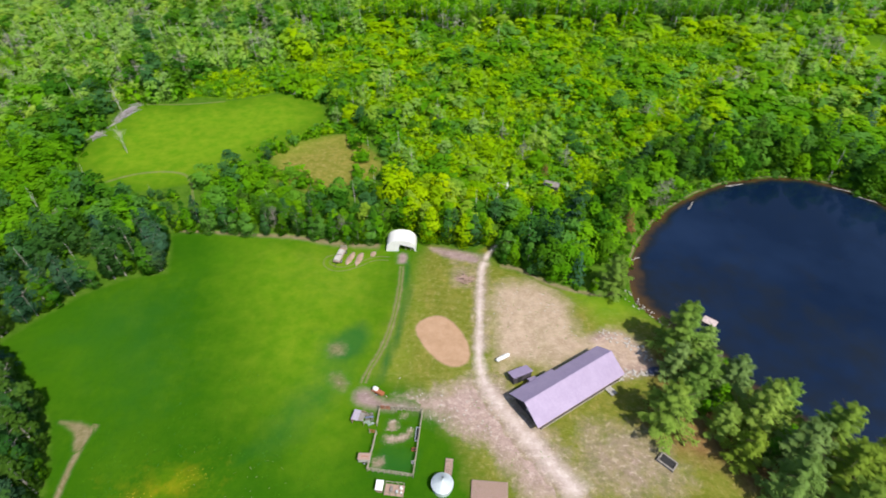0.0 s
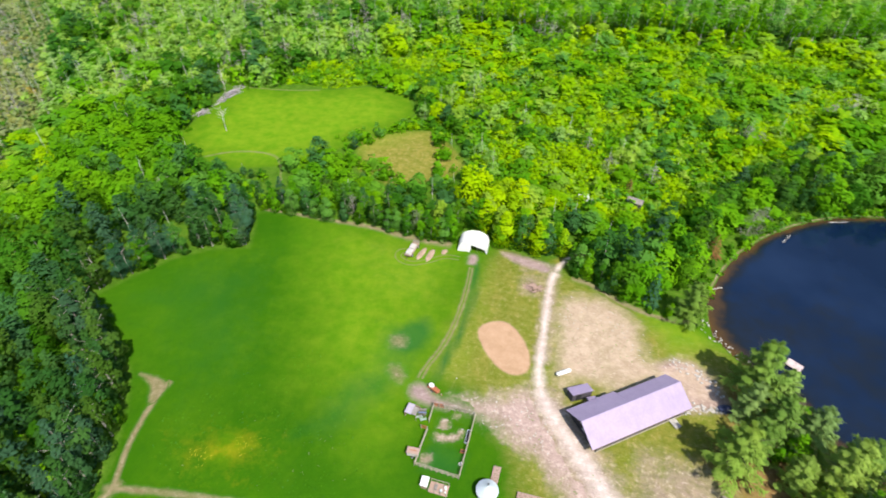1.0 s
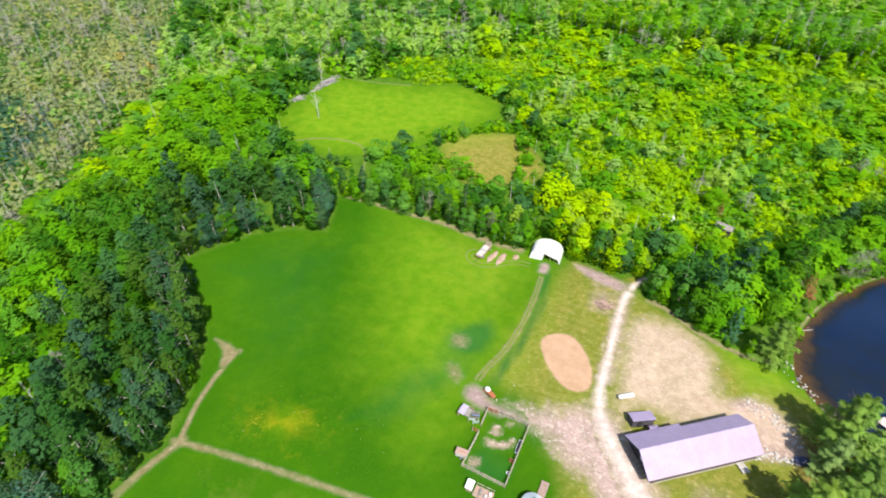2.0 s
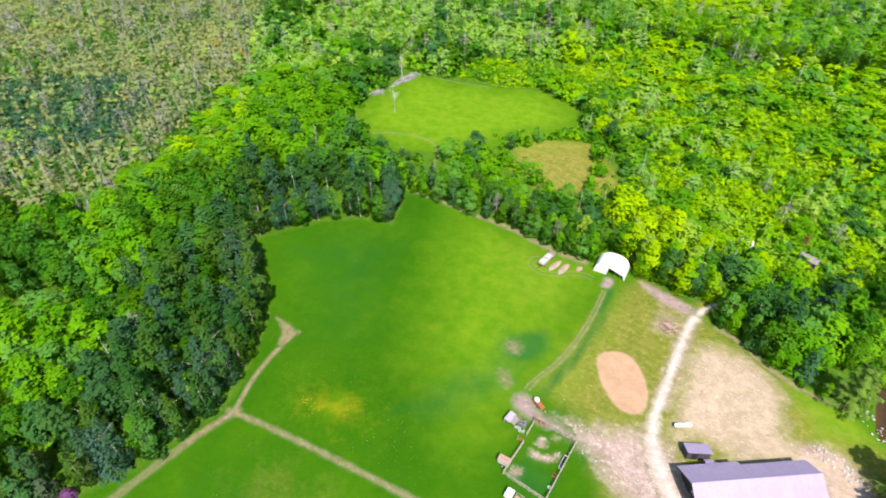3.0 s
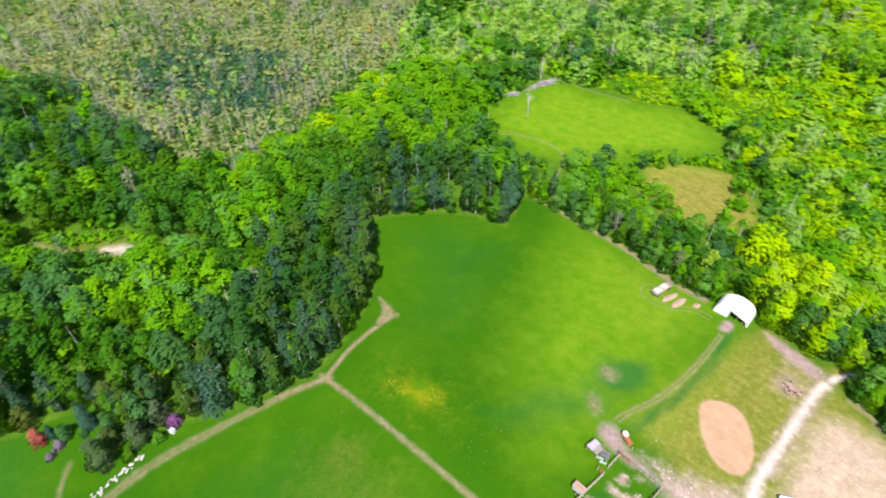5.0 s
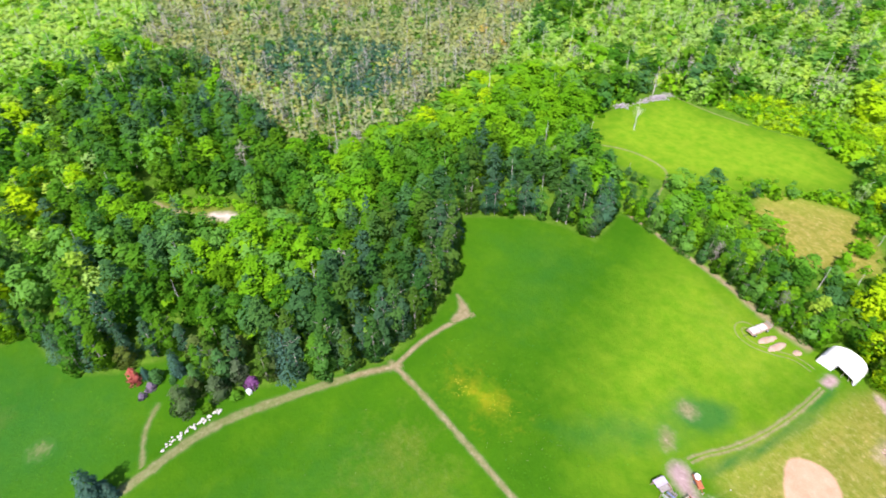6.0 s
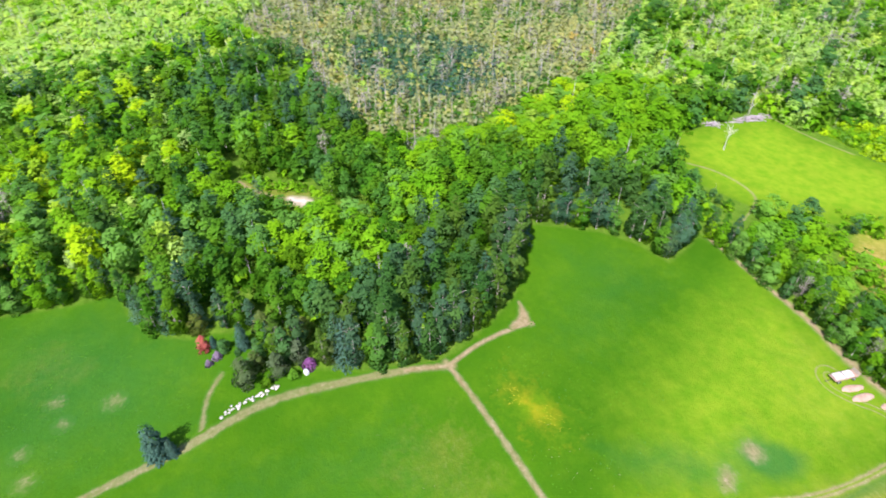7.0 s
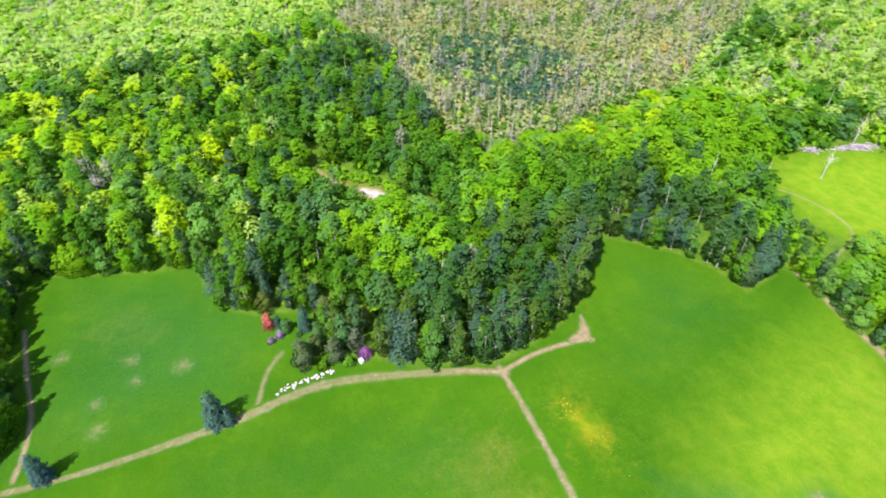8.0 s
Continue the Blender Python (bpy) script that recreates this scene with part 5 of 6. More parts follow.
# ---- the barn and the sheds ----
def slab(bm, a, b, c, d, thick):
    """A sheet of even thickness through four corners, given round its top."""
    top = [Vector(p) for p in (a, b, c, d)]
    n = (top[1] - top[0]).cross(top[3] - top[0]).normalized()
    if n.z < 0:
        n = -n
    vs = [bm.verts.new(p) for p in top] + [bm.verts.new(p - n * thick) for p in top]
    for f in ((0, 1, 2, 3), (7, 6, 5, 4), (0, 4, 5, 1), (1, 5, 6, 2), (2, 6, 7, 3), (3, 7, 4, 0)):
        bm.faces.new([vs[i] for i in f])
    bmesh.ops.recalc_face_normals(bm, faces=bm.faces)
    return bm


def slab_mesh(*args):
    return slab(bmesh.new(), *args)


def prism(bm, outline, x0, x1):
    """An upright outline in y and z, drawn out along x."""
    a = [bm.verts.new((x0, y, z)) for y, z in outline]
    b = [bm.verts.new((x1, y, z)) for y, z in outline]
    bm.faces.new(a)
    bm.faces.new(b[::-1])
    for i in range(len(outline)):
        j = (i + 1) % len(outline)
        bm.faces.new((a[i], b[i], b[j], a[j]))
    bmesh.ops.recalc_face_normals(bm, faces=bm.faces)
    return bm


def build_barn():
    b = thing("barn", "long dark-sided barn with a lilac-grey metal roof", "barn", (20.62, 61.75, 0), radians(35))
    half, eave, ridge, wide, narrow = 10.65, 2.2, 4.7, 4.2, 3.4
    wy, ny, nn = 3.75, 3.7, 2.95
    drop = (ridge - eave) / wide
    # walls of vertical boarding; the near gable stands back under the roof
    part("wall", box_mesh(0.2, -wy, 0, 19.2, 0.16, eave + 0.15), WALL_DARK, b)
    part("wall", box_mesh(-4.9, ny, 0, 9.0, 0.16, eave + 0.1), WALL_DARK, b)
    part("wall", box_mesh(4.7, nn, 0, 10.2, 0.16, eave + 0.45), WALL_DARK, b)
    part("wall", box_mesh(-0.42, (ny + nn) / 2, 0, 0.16, ny - nn, eave + 0.1), WALL_DARK, b)
    gable = prism(bmesh.new(), [(-wy, 0), (ny, 0), (ny, eave + 0.1), (0, ridge - 0.15), (-wy, eave + 0.1)], -9.45, -9.29)
    front = part("gable_wall", gable, WALL_DARK, b)
    gable = prism(bmesh.new(), [(-wy, 0), (nn, 0), (nn, eave + 0.4), (0, ridge - 0.15), (-wy, eave + 0.1)], 9.64, 9.80)
    part("gable_wall", gable, WALL_DARK, b)
    for y in (-2.1, 1.9):
        door = part("door", box_mesh(-9.5, y, 0.02, 0.08, 2.6, 2.05), DARK, front, "large dark sliding barn door")
        part("door_rail", box_mesh(-9.57, y, 2.07, 0.06, 3.0, 0.10), STEEL, door)
    # Opaque pale sheet: the glare on the pane is put into its colour.
    part("window", box_mesh(-9.5, -0.1, 1.1, 0.05, 0.9, 0.9), STEEL, front, "gable window coloured pale for glare")
    # roof slopes with their standing seams
    for side, pieces in ((-1, ((-half, half, wide),)), (1, ((-half, -0.4, wide), (-0.4, half, narrow)))):
        for x0, x1, reach in pieces:
            low = ridge - drop * reach
            slope = part("roof_slope", slab_mesh((x0, 0, ridge), (x1, 0, ridge), (x1, side * reach, low), (x0, side * reach, low), 0.12), ROOF, b)
            n = int((x1 - x0) / 0.92)
            run = math.hypot(reach, ridge - low)
            bm = box_mesh(0, 0, 0, 0.05, run - 0.06, 0.016, bevel=0.005)
            me = bpy.data.meshes.new("seam")
            bm.to_mesh(me)
            bm.free()
            me.materials.append(ROOF)
            for k in range(n + 1):
                o = new("seam", me)
                o.parent = slope
                o.matrix_basis = Matrix.Translation((x0 + 0.03 + k * (x1 - x0 - 0.06) / n, side * reach / 2, (ridge + low) / 2 + 0.001)) @ Matrix.Rotation(-side * math.atan2(ridge - low, reach), 4, "X")
            part("fascia", box_mesh((x0 + x1) / 2, side * (reach - 0.03), low - 0.26, x1 - x0 - 0.05, 0.05, 0.16), TIMBER, b)
    cap = bmesh.new()
    prism(cap, [(-0.28, ridge - 0.08), (0, ridge + 0.06), (0.28, ridge - 0.08), (0, ridge + 0.02)], -half - 0.02, half + 0.02)
    part("ridge_cap", cap, ROOF, b)
    part("bargeboard", slab_mesh((-half - 0.03, 0, ridge - 0.02), (-half - 0.03, -wide, eave - 0.02), (-half + 0.04, -wide, eave - 0.02), (-half + 0.04, 0, ridge - 0.02), 0.22), WALL_DARK, b)
    part("bargeboard", slab_mesh((-half - 0.03, 0, ridge - 0.02), (-half - 0.03, wide, eave - 0.02), (-half + 0.04, wide, eave - 0.02), (-half + 0.04, 0, ridge - 0.02), 0.22), WALL_DARK, b)
    part("skirting", box_mesh(0.2, -wy - 0.12, 0, 19.2, 0.10, 0.35), RAIL, b, "pale boards at the foot of the wall")


def small_shed(name, label, x, y, turn, sx, sy, eave, rise, roof, wall, category="shed"):
    s = thing(name, label, category, (x, y, 0), turn)
    for side in (-1, 1):
        part("wall", box_mesh(0, side * (sy / 2 - 0.2), 0, sx - 0.3, 0.1, eave), wall, s)
        part("gable_wall", prism(bmesh.new(), [(-sy / 2 + 0.15, 0), (sy / 2 - 0.15, 0), (sy / 2 - 0.15, eave), (0, eave + rise - 0.08), (-sy / 2 + 0.15, eave)],
                                 side * (sx / 2 - 0.15) - 0.05, side * (sx / 2 - 0.15) + 0.05), wall, s)
        part("roof_slope", slab_mesh((-sx / 2, 0, eave + rise), (sx / 2, 0, eave + rise), (sx / 2, side * sy / 2, eave - 0.05), (-sx / 2, side * sy / 2, eave - 0.05), 0.08), roof, s)
    part("ridge_cap", box_mesh(0, 0, eave + rise - 0.03, sx, 0.22, 0.07), roof, s)
    part("door", box_mesh(-sx / 2 + 0.08, 0, 0.02, 0.06, 0.9, 1.8), DARK, s, "dark plank door")
    return s


def build_garden_shed():
    """A low shed under one sheet-metal slope that falls away from the barn."""
    s = thing("garden_shed", "small shed with a lilac-grey metal roof", "shed", (11.9, 64.3, 0), radians(27))
    sx, sy, front, back = 4.2, 2.3, 2.35, 1.5
    part("wall", box_mesh(0, -sy / 2 + 0.2, 0, sx - 0.3, 0.1, front - 0.14), WALL_DARK, s)
    part("wall", box_mesh(0, sy / 2 - 0.2, 0, sx - 0.3, 0.1, back), WALL_DARK, s)
    for x in (-sx / 2 + 0.2, sx / 2 - 0.2):
        part("gable_wall", prism(bmesh.new(), [(-sy / 2 + 0.15, 0), (sy / 2 - 0.15, 0), (sy / 2 - 0.15, back), (-sy / 2 + 0.15, front - 0.14)], x - 0.05, x + 0.05), WALL_DARK, s)
    slope = part("roof_slope", slab_mesh((-sx / 2, -sy / 2, front), (sx / 2, -sy / 2, front), (sx / 2, sy / 2, back), (-sx / 2, sy / 2, back), 0.08), ROOF, s)
    for k in range(5):
        x = -sx / 2 + 0.25 + k * (sx - 0.5) / 4
        part("seam", slab_mesh((x - 0.03, -sy / 2, front + 0.02), (x + 0.03, -sy / 2, front + 0.02), (x + 0.03, sy / 2, back + 0.02), (x - 0.03, sy / 2, back + 0.02), 0.03), ROOF, slope)
    part("door", box_mesh(-0.6, -sy / 2 + 0.12, 0.02, 0.9, 0.06, 1.8), DARK, s, "dark plank door")


build_barn()
build_garden_shed()
small_shed("lean_to", "little grey lean-to shed beside the barn", 14.2, 62.7, radians(27), 1.7, 1.6, 1.5, 0.35, ROOF, TIMBER)


def build_crate():
    c = thing("storage_box", "white storage box by the shed", "box", (15.0, 63.5, 0), radians(27))
    part("body", box_mesh(0, 0, 0, 1.1, 0.8, 0.75), WHITE, c)
    part("lid", box_mesh(0, 0, 0.752, 1.16, 0.86, 0.08), WHITE, c)


build_crate()


def build_tank():
    t = thing("white_tank", "long white tank lying on the grass", "tank", (8.8, 68.5, 0), math.atan2(1.7, 2.7))
    bm = bmesh.new()
    bmesh.ops.create_uvsphere(bm, u_segments=20, v_segments=12, radius=0.42)
    for v in bm.verts:
        v.co = Vector((v.co.x + math.copysign(1.2, v.co.x) if abs(v.co.x) > 1e-4 else v.co.x, v.co.y, v.co.z + 0.62))
    part("shell", bm, WHITE, t)
    for x in (-0.9, 0.9):
        part("saddle", box_mesh(x, 0, 0, 0.22, 0.7, 0.32), RAIL, t)
    dome = bmesh.new()
    bmesh.ops.create_cone(dome, cap_ends=True, segments=14, radius1=0.18, radius2=0.14, depth=0.2, matrix=Matrix.Translation((0, 0, 1.1)))
    part("valve_cover", dome, STEEL, t)


build_tank()


# ---- the shelter at the wood's edge ----
def arch(width, height, n=18):
    return [(width / 2 * math.cos(math.pi * k / n), height * math.sin(math.pi * k / n) ** 0.72) for k in range(n + 1)]


def build_shelter():
    s = thing("hoop_shelter", "white fabric hoop shelter with an open front corner", "shelter", (-14.9, 102.0, 0), radians(2))
    w, h, half = 7.3, 3.4, 2.1
    ring = arch(w, h)
    bm = bmesh.new()
    for grow in (0.0, -0.05):
        rows = [[bm.verts.new((y * (1 + grow / 3), x, max(z + grow, 0))) for y, z in ring] for x in (-half, -half / 3, half / 3, half)]
        for a, c in zip(rows, rows[1:]):
            for i in range(len(ring) - 1):
                bm.faces.new((a[i], a[i + 1], c[i + 1], c[i]))
    bmesh.ops.recalc_face_normals(bm, faces=bm.faces)
    part("cover", bm, WHITE, s)
    for name, y, open_from in (("front_panel", -half, -0.4), ("back_panel", half, 9)):
        bm = bmesh.new()
        prev = None
        for k in range(25):
            x = -w / 2 + w * k / 24
            top = h * max(0.0, 1 - (2 * x / w) ** 2) ** 0.36
            low = 0.0
            if open_from < x < 3.2:
                low = min(top, 2.2 - 0.32 * (x - open_from))
            pair = [bm.verts.new((x, y + o, z)) for o in (-0.03, 0.03) for z in (low, max(top, low + 0.01))]
            if prev:
                for i, j in ((0, 1), (3, 2), (1, 3), (2, 0)):
                    bm.faces.new((prev[i], prev[j], pair[j], pair[i]))
            prev = pair
        bmesh.ops.recalc_face_normals(bm, faces=bm.faces)
        part(name, bm, WHITE, s)
    for y in (-half + 0.12, -half / 3, half / 3, half - 0.12):
        bm = bmesh.new()
        pts = [(a * 0.97, y, max(b - 0.12, 0)) for a, b in ring]
        for a, c in zip(pts, pts[1:]):
            beam(bm, a, c, 0.07, 5)
        part("hoop", bm, STEEL, s, "steel tube hoop")
    for x in (1.2, 2.4):
        part("door_post", beam(bmesh.new(), (x, -half + 0.08, 0), (x, -half + 0.08, 2.0), 0.09), RAIL, s)


build_shelter()


def build_wagon():
    g = thing("hay_wagon", "flat wooden hay wagon with a pale load", "wagon", (-29.2, 97.0, 0), radians(80))
    bed = part("bed", box_mesh(0, 0, 0.75, 5.2, 1.75, 0.14), TIMBER, g)
    for x, sx in ((-1.4, 1.9), (0.7, 1.8)):
        part("load", box_mesh(x, 0.02, 0.892, sx, 1.5, 0.45, bevel=0.12), ROCK, g, "pale bale on the wagon")
    part("headboard", box_mesh(2.55, 0, 0.892, 0.08, 1.7, 0.8), RAIL, g)
    for x in (-1.7, 1.7):
        part("axle", beam(bmesh.new(), (x, -0.85, 0.38), (x, 0.85, 0.38), 0.09), DARK, g)
        for y in (-0.85, 0.85):
            wheel = part("wheel", beam(bmesh.new(), (x, y - 0.1, 0.38), (x, y + 0.1, 0.38), 0.76, 16), DARK, g, "black rubber wheel")
            part("rim", beam(bmesh.new(), (x, y - 0.115, 0.38), (x, y + 0.115, 0.38), 0.36, 12), STEEL, wheel)
        part("bolster", box_mesh(x, 0, 0.40, 0.16, 1.2, 0.35), RAIL, g)
    part("drawbar", beam(bmesh.new(), (-2.6, 0, 0.6), (-4.0, 0, 0.3), 0.10), DARK, g)


build_wagon()


def mound(name, label, x, y, turn, sx, sy, h, mat, seed, category="soil", group=""):
    r = R(seed)
    bm = bmesh.new()
    bmesh.ops.create_icosphere(bm, subdivisions=3, radius=1.0)
    for v in bm.verts:
        k = 1 + 0.22 * noise.noise(v.co * 2.2 + Vector((seed, 0, 0)))
        v.co = Vector((v.co.x * sx / 2 * k, v.co.y * sy / 2 * k, max(v.co.z, -0.15) * h * k))
    ob = part(name, bm, mat)
    ob.matrix_basis = Matrix.Translation((x, y, 0)) @ Matrix.Rotation(turn, 4, "Z")
    return tagged(ob, label, category, group)


HEAP = plain("heaped_pinkish_soil", (0.25, 0.175, 0.125), (0.34, 0.25, 0.19), 1.5, 0.95)
for k, (x, y, a, sx, sy) in enumerate(((-26.8, 96.7, 76, 4.7, 1.5), (-24.6, 96.6, 80, 4.7, 1.6), (-21.5, 98.5, 70, 1.9, 1.3))):
    mound("soil_bed", "long low heap of bare pinkish soil", x, y, radians(a), sx, sy, 0.30, HEAP, 5 + k, group="soil beds by the wagon")


# ---- the pen and its sheds ----
def fence_run(fence, a, b, posts, rails=(0.35, 0.75, 1.15), gate=None):
    a, b = Vector((*a, 0)), Vector((*b, 0))
    for k in range(posts + 1):
        p = a.lerp(b, k / posts)
        part("post", beam(bmesh.new(), p - Vector((0, 0, 0.2)), p + Vector((0.02 * (k % 3 - 1), 0.02, 1.35)), 0.16, 7, 0.9), RAIL, fence)
        if k < posts:
            q = a.lerp(b, (k + 1) / posts)
            lane = gate and gate[0] <= k < gate[1]
            for z in rails:
                part("gate_rail" if lane else "rail", beam(bmesh.new(), p + Vector((0, 0.06, z)), q + Vector((0, 0.06, z)), 0.11, 5),
                     RUST if lane else RAIL, fence, "red-brown painted rail" if lane else "")


def build_pen():
    f = thing("pen_fence", "weathered rail fence round a grassy pen", "fence")
    fence_run(f, (-14.2, 56.0), (-6.3, 55.8), 8, gate=(0, 2))
    fence_run(f, (-6.3, 55.8), (-7.0, 43.4), 12)
    fence_run(f, (-7.0, 43.4), (-14.8, 44.2), 8)
    fence_run(f, (-14.8, 44.2), (-14.2, 51.0), 7)
    fence_run(f, (-14.3, 52.6), (-14.2, 56.0), 3)
    fence_run(f, (-14.2, 51.0), (-15.4, 51.2), 1, gate=(0, 1))


build_pen()
for k, poly in enumerate(([(-12.6, 53.6), (-10.8, 54.0), (-10.6, 51.8), (-12.4, 51.6)], [(-13.2, 50.8), (-10.4, 50.6), (-8.0, 52.6), (-7.6, 51.6), (-9.4, 49.6), (-12.0, 49.4)],
                          [(-14, 46.4), (-12.2, 46.6), (-12.2, 45.2), (-14, 44.8)], [(-10.4, 55.2), (-9, 55.4), (-9.2, 54.6), (-10.2, 54.6)])):
    filled("mud_patch", poly, PEN_MUD, "trampled mud inside the pen", "soil", 0.042 + 0.004 * k, 1.6, 0.3)


def trough(name, label, x, y, turn, sx, sy, sz, mat, inner, category):
    """An open box with walls of its own thickness."""
    t = thing(name, label, category, (x, y, 0), turn)
    for s in (-1, 1):
        part("long_side", box_mesh(0, s * (sy / 2 - 0.04), 0, sx, 0.08, sz), mat, t)
        part("end", box_mesh(s * (sx / 2 - 0.04), 0, 0.001, 0.08, sy - 0.17, sz - 0.002), mat, t)
    part("filling", box_mesh(0, 0, 0.02, sx - 0.17, sy - 0.17, sz * 0.65), inner, t)
    return t


trough("water_trough", "grey metal trough along the fence", -6.95, 51.2, radians(87), 2.6, 0.6, 0.5, STEEL, DARK, "trough")
trough("feed_box", "orange-red feed box against the fence", -7.2, 48.3, radians(0), 1.0, 0.5, 0.45, RUST, DARK, "box")
trough("feed_box", "small white feed box against the fence", -7.3, 46.0, radians(20), 0.5, 0.4, 0.35, WHITE, DARK, "box")


def build_trailer():
    t = thing("stock_trailer", "small beige box trailer beside the pen", "trailer", (-15.6, 46.0, 0), radians(0))
    part("body", box_mesh(0.1, 0, 0.45, 2.0, 1.15, 1.0, bevel=0.06), ROCK, t)
    part("roof", box_mesh(0.1, 0, 1.452, 2.1, 1.22, 0.07), PLANK, t)
    part("roof_bar", box_mesh(0.15, 0, 1.524, 1.2, 0.12, 0.05), RUST, t)
    part("door", box_mesh(-0.94, 0, 0.5, 0.06, 1.0, 0.9), DARK, t, "dark rear door")
    for y in (-0.66, 0.66):
        w = part("wheel", beam(bmesh.new(), (0.1, y - 0.08, 0.3), (0.1, y + 0.08, 0.3), 0.6, 14), DARK, t, "black rubber wheel")
        part("rim", beam(bmesh.new(), (0.1, y - 0.09, 0.3), (0.1, y + 0.09, 0.3), 0.3, 10), STEEL, w)
    part("axle", beam(bmesh.new(), (0.1, -0.66, 0.3), (0.1, 0.66, 0.3), 0.08), DARK, t)


build_trailer()


def build_cart():
    c = thing("farm_cart", "brown farm cart carrying a white water tank", "cart", (-15.0, 59.5, 0), radians(-28))
    part("bed", box_mesh(0, 0, 0.5, 2.5, 1.0, 0.12), RUST, c)
    tank = bmesh.new()
    bmesh.ops.create_uvsphere(tank, u_segments=16, v_segments=10, radius=0.55)
    for v in tank.verts:
        v.co = Vector((v.co.x * 1.1 - 0.6, v.co.y * 0.85, v.co.z * 0.8 + 1.05))
    part("water_tank", tank, WHITE, c, "rounded white plastic tank")
    for y in (-0.55, 0.55):
        w = part("wheel", beam(bmesh.new(), (0, y - 0.07, 0.3), (0, y + 0.07, 0.3), 0.6, 14), DARK, c, "black rubber wheel")
        part("rim", beam(bmesh.new(), (0, y - 0.08, 0.3), (0, y + 0.08, 0.3), 0.3, 10), STEEL, w)
    part("axle", beam(bmesh.new(), (0, -0.5, 0.3), (0, 0.5, 0.3), 0.09), DARK, c)
    part("bolster", box_mesh(0, 0, 0.33, 0.2, 0.7, 0.18), RUST, c)
    part("drawbar", beam(bmesh.new(), (1.25, 0, 0.55), (2.1, 0, 0.3), 0.09), RUST, c)
    part("jack", beam(bmesh.new(), (1.9, 0, 0.0), (1.9, 0, 0.75), 0.08), WHITE, c)
    part("side_rail", box_mesh(0.3, -0.46, 0.622, 1.8, 0.06, 0.3), RUST, c)


build_cart()


LILAC = plain("weathered_lilac_sheet", (0.24, 0.215, 0.27), (0.36, 0.33, 0.39), 1.2, 0.6)


def build_calf_shed():
    s = thing("calf_shelter", "low shelter with a pale sheet roof and open frame", "shelter", (-17.6, 53.7, 0), radians(-12))
    for x in (-1.1, 1.1):
        for y in (-1.0, 1.0):
            part("post", beam(bmesh.new(), (x, y, -0.1), (x, y, 1.55 if y > 0 else 1.3), 0.11), TIMBER, s)
    part("roof_sheet", slab_mesh((-1.2, -1.0, 1.36), (0.1, -1.0, 1.36), (0.1, 1.0, 1.60), (-1.2, 1.0, 1.60), 0.05), LILAC, s)
    part("roof_sheet", slab_mesh((0.15, -0.9, 1.40), (1.05, -0.9, 1.40), (1.05, 0.7, 1.60), (0.15, 0.7, 1.60), 0.05), LOGGREY, s, "greyish roof sheet")
    part("back_wall", box_mesh(0, 1.06, 0, 2.2, 0.06, 1.5), TIMBER, s)
    part("side_wall", box_mesh(-1.15, 0, 0, 0.06, 1.9, 1.3), TIMBER, s)
    f = thing("timber_frame", "grey heap of boards and an upturned frame", "frame", (-15.9, 54.2, 0), radians(10))
    for k in range(5):
        part("board", box_mesh(-0.6 + 0.3 * k, 0.1 * (k % 2), 0, 0.14, 1.6 - 0.2 * (k % 3), 0.5 + 0.12 * (k % 3)), LOGGREY, f)
    part("crossbar", box_mesh(0, 0.2, 0.9, 1.5, 0.12, 0.1), LOGGREY, f)
    part("brace", box_mesh(0, -0.3, 0.6, 1.5, 0.1, 0.3), BLUEPAINT, f, "faded blue board")
    for x, y, a in ((-16.2, 53.1, 10), (-15.4, 52.8, 24)):
        m = thing("hurdle", "short grey-blue hurdle on the grass", "gate", (x, y, 0), radians(a))
        for z in (0.1, 0.4, 0.7):
            part("bar", box_mesh(0, 0, z, 1.1, 0.06, 0.08), STEEL, m)
        for e in (-0.52, 0.52):
            part("stile", box_mesh(e, 0, 0, 0.07, 0.075, 0.85), STEEL, m)


build_calf_shed()


def build_hutch():
    h = thing("poultry_house", "small white-roofed poultry house", "shed", (-12.3, 41.3, 0), radians(-4))
    part("wall", box_mesh(0, 0, 0, 1.0, 1.4, 1.1), TIMBER, h)
    part("roof", slab_mesh((-0.62, -0.82, 1.16), (0.62, -0.82, 1.16), (0.62, 0.82, 1.36), (-0.62, 0.82, 1.36), 0.08), WHITE, h)
    part("door", box_mesh(0.51, 0, 0.1, 0.05, 0.5, 0.75), DARK, h)
    r = thing("poultry_run", "low grey run of boards and wire beside the poultry house", "run", (-9.9, 41.1, 0), radians(-4))
    part("floor", box_mesh(0, 0, 0, 3.2, 1.9, 0.12), PLANK, r)
    for k in range(4):
        part("post", box_mesh(-1.5 + k, 0.9, 0.122, 0.1, 0.1, 0.9), RAIL, r)
        part("post", box_mesh(-1.5 + k, -0.9, 0.122, 0.1, 0.1, 0.9), RAIL, r)
    for y in (-0.9, 0.9):
        part("top_rail", box_mesh(0, y, 1.025, 3.2, 0.1, 0.08), RAIL, r)
    for k, (x, y, sx, sy, sz) in enumerate(((-0.5, 0.1, 0.5, 0.9, 0.35), (0.5, -0.3, 0.4, 0.4, 0.5), (1.1, 0.3, 0.4, 0.5, 0.6), (1.2, -0.4, 0.3, 0.3, 0.4))):
        part("tub", box_mesh(x, y, 0.122, sx, sy, sz, turn=0.3 * k, bevel=0.08), (LOGGREY, STEEL, WHITE, WHITE)[k], r)


build_hutch()


